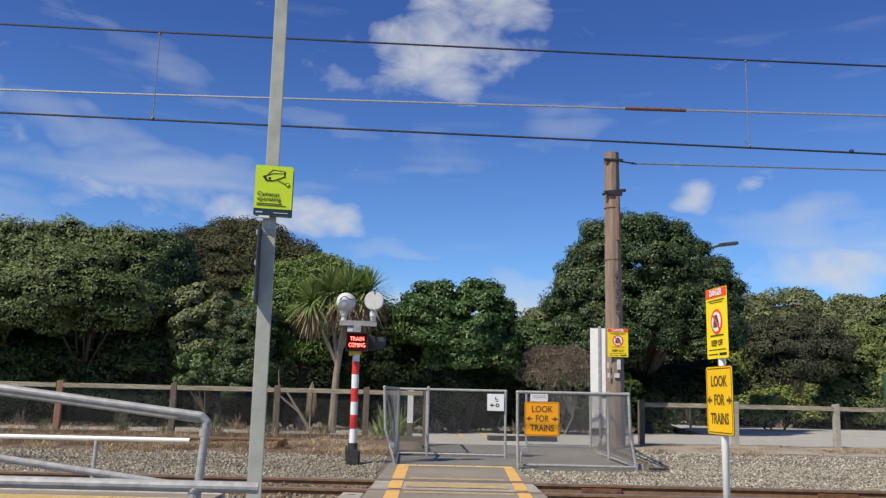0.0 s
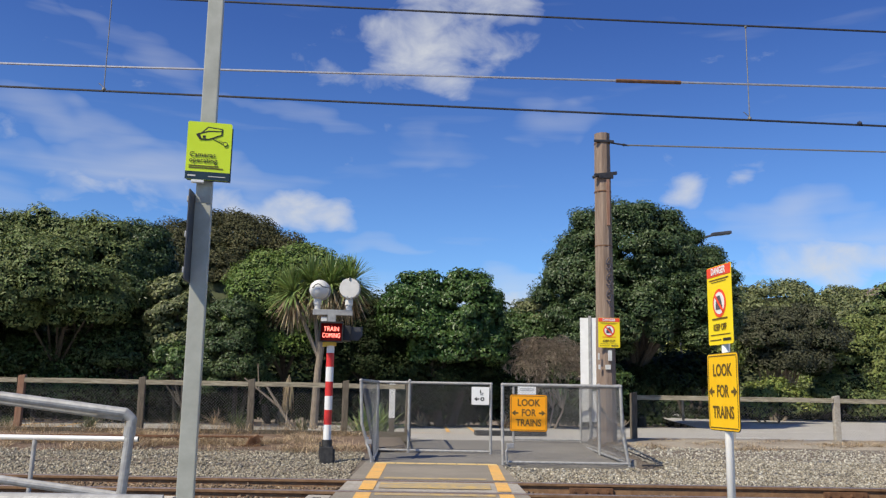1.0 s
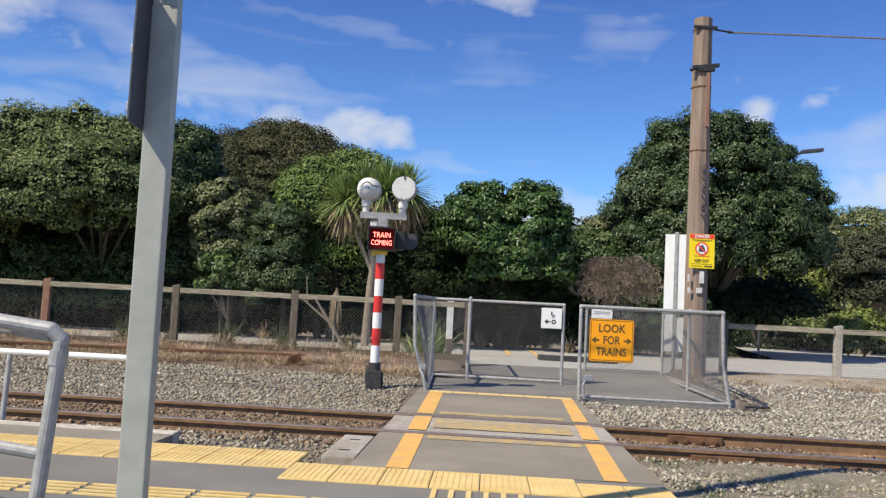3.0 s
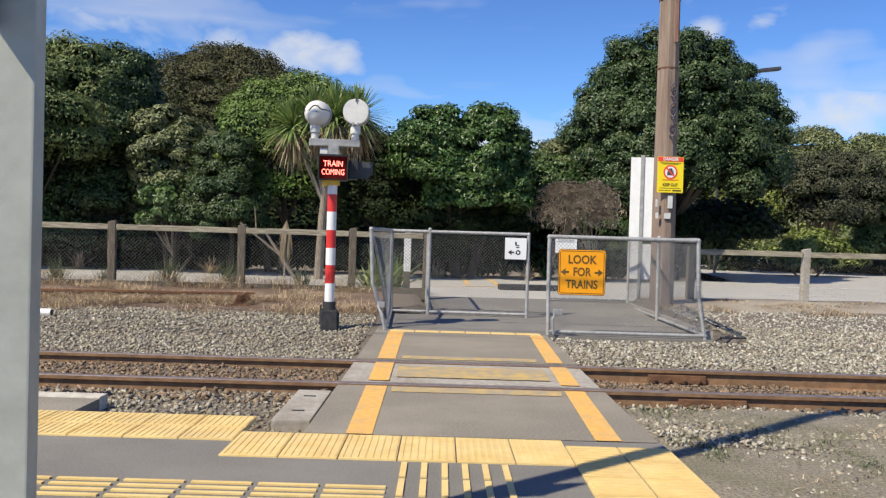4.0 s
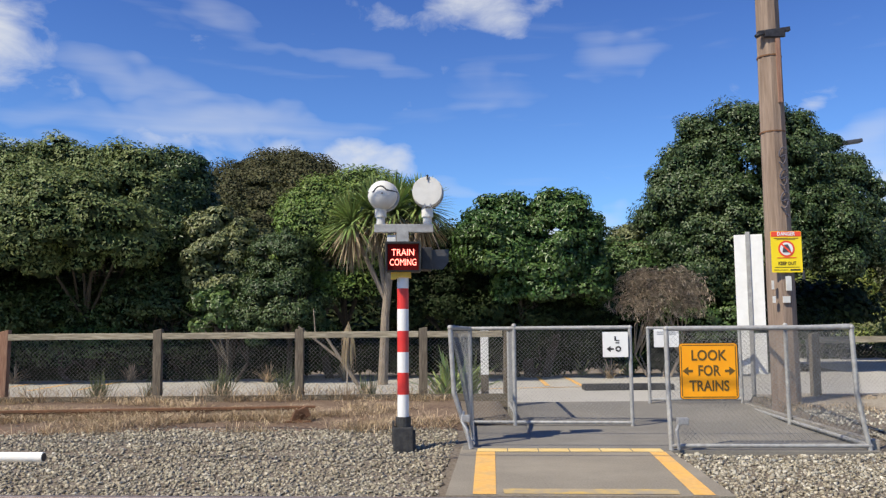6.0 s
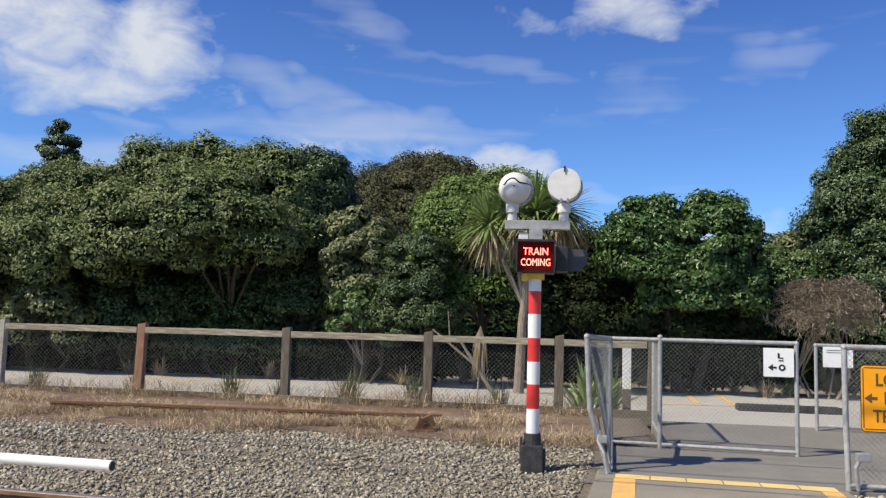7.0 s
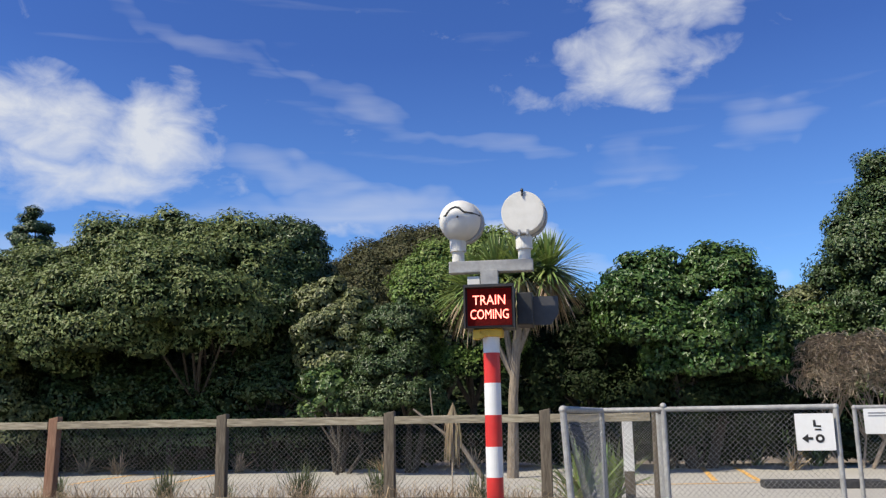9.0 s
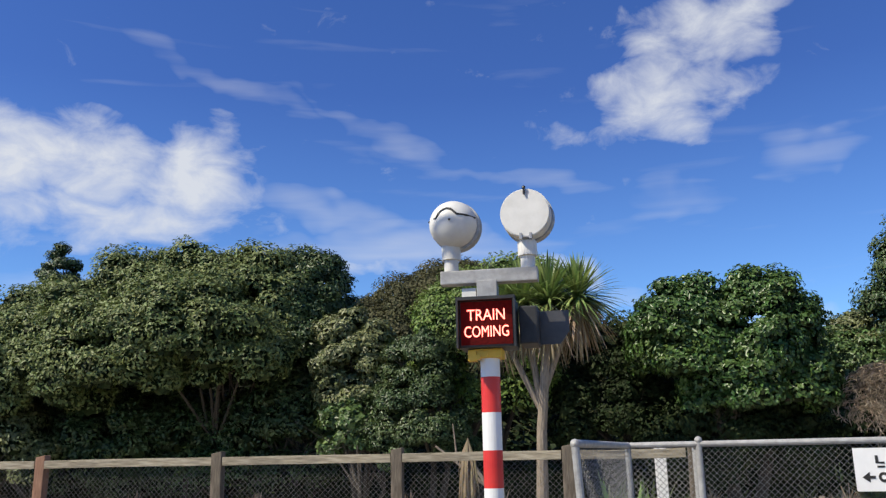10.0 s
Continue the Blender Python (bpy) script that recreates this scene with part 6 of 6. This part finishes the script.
    h = thing("house", pose(57.0, 84, 9.9, 0, 0, 14), "distant house with a brown hipped roof on the hill", "house")
    bm = bmesh.new()
    box(bm, -5, 6, -3, 3, -3.0, 1.6)
    part("wall", bm, "stucco", h)
    bm = bmesh.new()
    vs = [bm.verts.new(p) for p in ((-5.6, -3.6, 1.6), (6.6, -3.6, 1.6), (6.6, 3.6, 1.6), (-5.6, 3.6, 1.6), (-2.6, 0, 3.7), (3.6, 0, 3.7))]
    for q in ((0, 1, 5, 4), (1, 2, 5), (2, 3, 4, 5), (3, 0, 4), (3, 2, 1, 0)):
        bm.faces.new([vs[i] for i in q])
    part("roof", bm, "roof", h)
    for x in (-3.4, -0.6, 2.6):
        bm = bmesh.new()
        box(bm, x, x + 1.5, -3.06, -3.0, 0.0, 1.2)
        part("window", bm, "window_glass", h)


build_far()


def build_grass():
    def tufts(name, n, area, h, mat, label, keep=lambda x, y: True, zf=ground_z):
        V, F = [], []
        for _ in range(n):
            x, y = rng.uniform(area[0], area[1]), rng.uniform(area[2], area[3])
            if not keep(x, y):
                continue
            z = zf(x, y) - 0.02
            hh = h * rng.uniform(0.4, 1.2)
            for _ in range(rng.integers(6, 14)):
                a, lean = rng.uniform(0, 6.283), rng.uniform(0.2, 3.0)
                w = rng.uniform(0.0012, 0.0035)
                o = np.array((x + rng.normal(0, 0.06), y + rng.normal(0, 0.06), z))
                d = np.array((math.cos(a), math.sin(a), 0)) * hh * lean
                s = np.array((-math.sin(a), math.cos(a), 0)) * w
                b = len(V)
                V += [o + s, o - s, o + d * 0.5 + (0, 0, hh * 0.7) - s, o + d * 0.5 + (0, 0, hh * 0.7) + s, o + d + (0, 0, hh * 0.75)]
                F += [(b, b + 1, b + 2), (b, b + 2, b + 3), (b + 3, b + 2, b + 4)]
        soup(name, np.array(V), np.array(F), mat, None, label, "grass")
    dens = lambda x, y: noise.noise((x * 0.9, y * 1.3, 3.0)) > 0.02
    tufts("dry_grass", 5200, (-12, 0.4, 15.2, 18.0), 0.15, "straw", "dry straw-coloured grass along the old siding", dens)
    tufts("dry_grass", 1500, (4.9, 14, 16.2, 18.0), 0.10, "straw", "dry straw-coloured grass before the fence", lambda x, y: dens(x, y) and y > 16.4 - 0.1 * x)
    tufts("weeds", 1500, (2.2, 8, 5.5, 9.9), 0.05, "weed", "low green weeds in the gravel", lambda x, y: noise.noise((x * 1.2, y * 1.2, 8.0)) > 0.08)
    tufts("dry_grass", 800, (2.1, 9, 5.5, 9.8), 0.04, "straw", "sparse dry grass in the gravel", lambda x, y: noise.noise((x * 0.8, y, 5.0)) > 0.0)
    tufts("dry_grass", 700, (-6.6, -1.3, 15.95, 16.45), 0.15, "straw", "dry grass grown over the old siding rail")
    tufts("dry_grass", 500, (-13, 0.2, 17.9, 18.5), 0.34, "straw", "tall dry grass stalks at the fence foot", zf=lambda x, y: 0.15)


build_grass()


def build_stones():
    """Broken ballast stones, one loose sheet for each colour."""
    shapes = []
    for _ in range(14):
        bm = bmesh.new()
        for p in rng.normal(0, 1, (7, 3)):
            bm.verts.new(tuple(p / np.linalg.norm(p) * rng.uniform(0.75, 1.2)))
        bmesh.ops.convex_hull(bm, input=bm.verts)
        bmesh.ops.triangulate(bm, faces=bm.faces)
        bm.verts.index_update()
        shapes.append((np.array([v.co[:] for v in bm.verts]), np.array([[v.index for v in f.verts] for f in bm.faces])))
        bm.free()

    def scatter(n, draw, size, mat, label, sink=0.25):
        V, F, k, base = [], [], 0, 0
        while k < n:
            p = draw()
            if p is None:
                continue
            x, y = p
            s = size * rng.uniform(0.45, 1.0) * (1.6 if rng.random() < 0.22 else 1.15)
            a, b = rng.uniform(0, 6.283), rng.uniform(-0.6, 0.6)
            R = np.array(Euler((b, rng.uniform(-0.6, 0.6), a)).to_matrix())
            hull, tris = shapes[rng.integers(14)]
            c = (hull * (1.25, 0.95, 0.75)) @ R.T * s
            z = ground_z(x, y) - 0.015 + 0.02 * noise.noise((x * 1.3, y * 1.3, 0)) + s * sink
            V.append(c + (x, y, z))
            F.append(tris + base)
            base += len(hull)
            k += 1
        soup("ballast_stones", np.concatenate(V), np.concatenate(F), mat, None, label, "ballast")

    def strip(u0, u1, v0, v1, pad=True):
        def draw():
            u, v = rng.uniform(u0, u1), rng.uniform(v0, v1)
            if pad and -0.95 < u < 1.22 and v < 4.0:
                return None
            if u < -2.3 and v < -0.75:
                return None
            if abs(v) < 0.05 or abs(v - 1.17) < 0.05 or (v < -1.6 and u < 1.2):
                return None
            x, y, _ = uv(u, v)
            if 0.4 < x < 4.9 and y > 13.5 and y > 13.95 - 0.1 * x:
                return None
            return x, y
        return draw
    scatter(34000, strip(-8, 8, 1.35, 5.1), 0.0215, "stone", "grey broken ballast stones beside the track")
    scatter(9000, strip(-7, 7, -1.6, -0.1), 0.0215, "stone", "grey broken ballast stones by the platform")
    scatter(11000, strip(-8, 8, 0.06, 1.11), 0.022, "brown_stone", "rust-stained ballast stones between the rails")
    scatter(2200, strip(-9, 9, -0.45, -0.05), 0.030, "brown_stone", "rust-stained ballast stones at the rail foot")
    scatter(11000, strip(1.2, 11, 1.9, 6.8), 0.022, "pale_stone", "pale broken stones near the barrier")
    scatter(1600, strip(-9, 9, 1.3, 5.0), 0.022, "pale_stone", "scattered pale ballast stones")
    scatter(7000, strip(1.25, 9, -3.6, -0.35), 0.016, "stone", "small grey stones on the verge", 0.3)
    scatter(2600, strip(1.25, 9, -2.6, -0.35), 0.016, "pale_stone", "pale stones on the verge", 0.3)


build_stones()


# ---------------------------------------------------------------- tactile tiles, the many small pieces last
def build_tactile():
    t = thing("tactile_paving", TRACK, "yellow ribbed tactile paving tiles on the platform", "tactile paving", kind="structure")

    def tile_mesh(name, w, d, ribs, along):
        bm = bmesh.new()
        box(bm, 0.004, w - 0.004, 0.004, d - 0.004, -0.02, 0.008)
        for i in range(ribs):
            if along:
                k = d / ribs
                box(bm, 0.02, w - 0.02, (i + 0.28) * k, (i + 0.72) * k, 0.008, 0.0108)
            else:
                k = w / ribs
                box(bm, (i + 0.28) * k, (i + 0.72) * k, 0.02, d - 0.02, 0.008, 0.0108)
        return mesh_of(name, bm, "tactile")
    std = tile_mesh("tile", 0.30, 0.30, 8, False)
    for i in range(38):
        for j in range(2):
            u = -1.20 - 0.3 * (i + 1)
            share("tile", std, t, pose(u, -1.94 + 0.3 * j, 0))
    big = tile_mesh("tile", 0.30, 0.52, 8, False)
    for i in range(6):
        share("tile", big, t, pose(-1.20 + 0.3 * i, -2.26, 0))
    smooth_tile = tile_mesh("tile", 0.285, 0.30, 6, True)
    for i in range(2):
        for j in range(14):
            share("tile", smooth_tile, t, pose(0.60 + 0.287 * i, -2.16 - 0.3 * j, 0.0))

    def bar_mesh(w, d):
        bm = bmesh.new()
        box(bm, -w / 2, w / 2, -d / 2, d / 2, 0.0, 0.008)
        return mesh_of("guide_bar", bm, "tactile")
    g = thing("guide_strips", TRACK, "yellow raised guide bars stuck to the platform", "guide strips", kind="structure")
    long_bar = bar_mesh(0.27, 0.028)
    for i in range(34):
        for j in range(4):
            share("guide_bar", long_bar, g, pose(-0.46 - 0.30 * i, -2.72 - 0.075 * j, 0.001))
    cross_bar = bar_mesh(0.030, 0.25)
    for i in range(6):
        for j in range(4):
            share("guide_bar", cross_bar, g, pose(-0.26 + 0.10 * i, -2.42 - 0.29 * j, 0.001))


build_tactile()
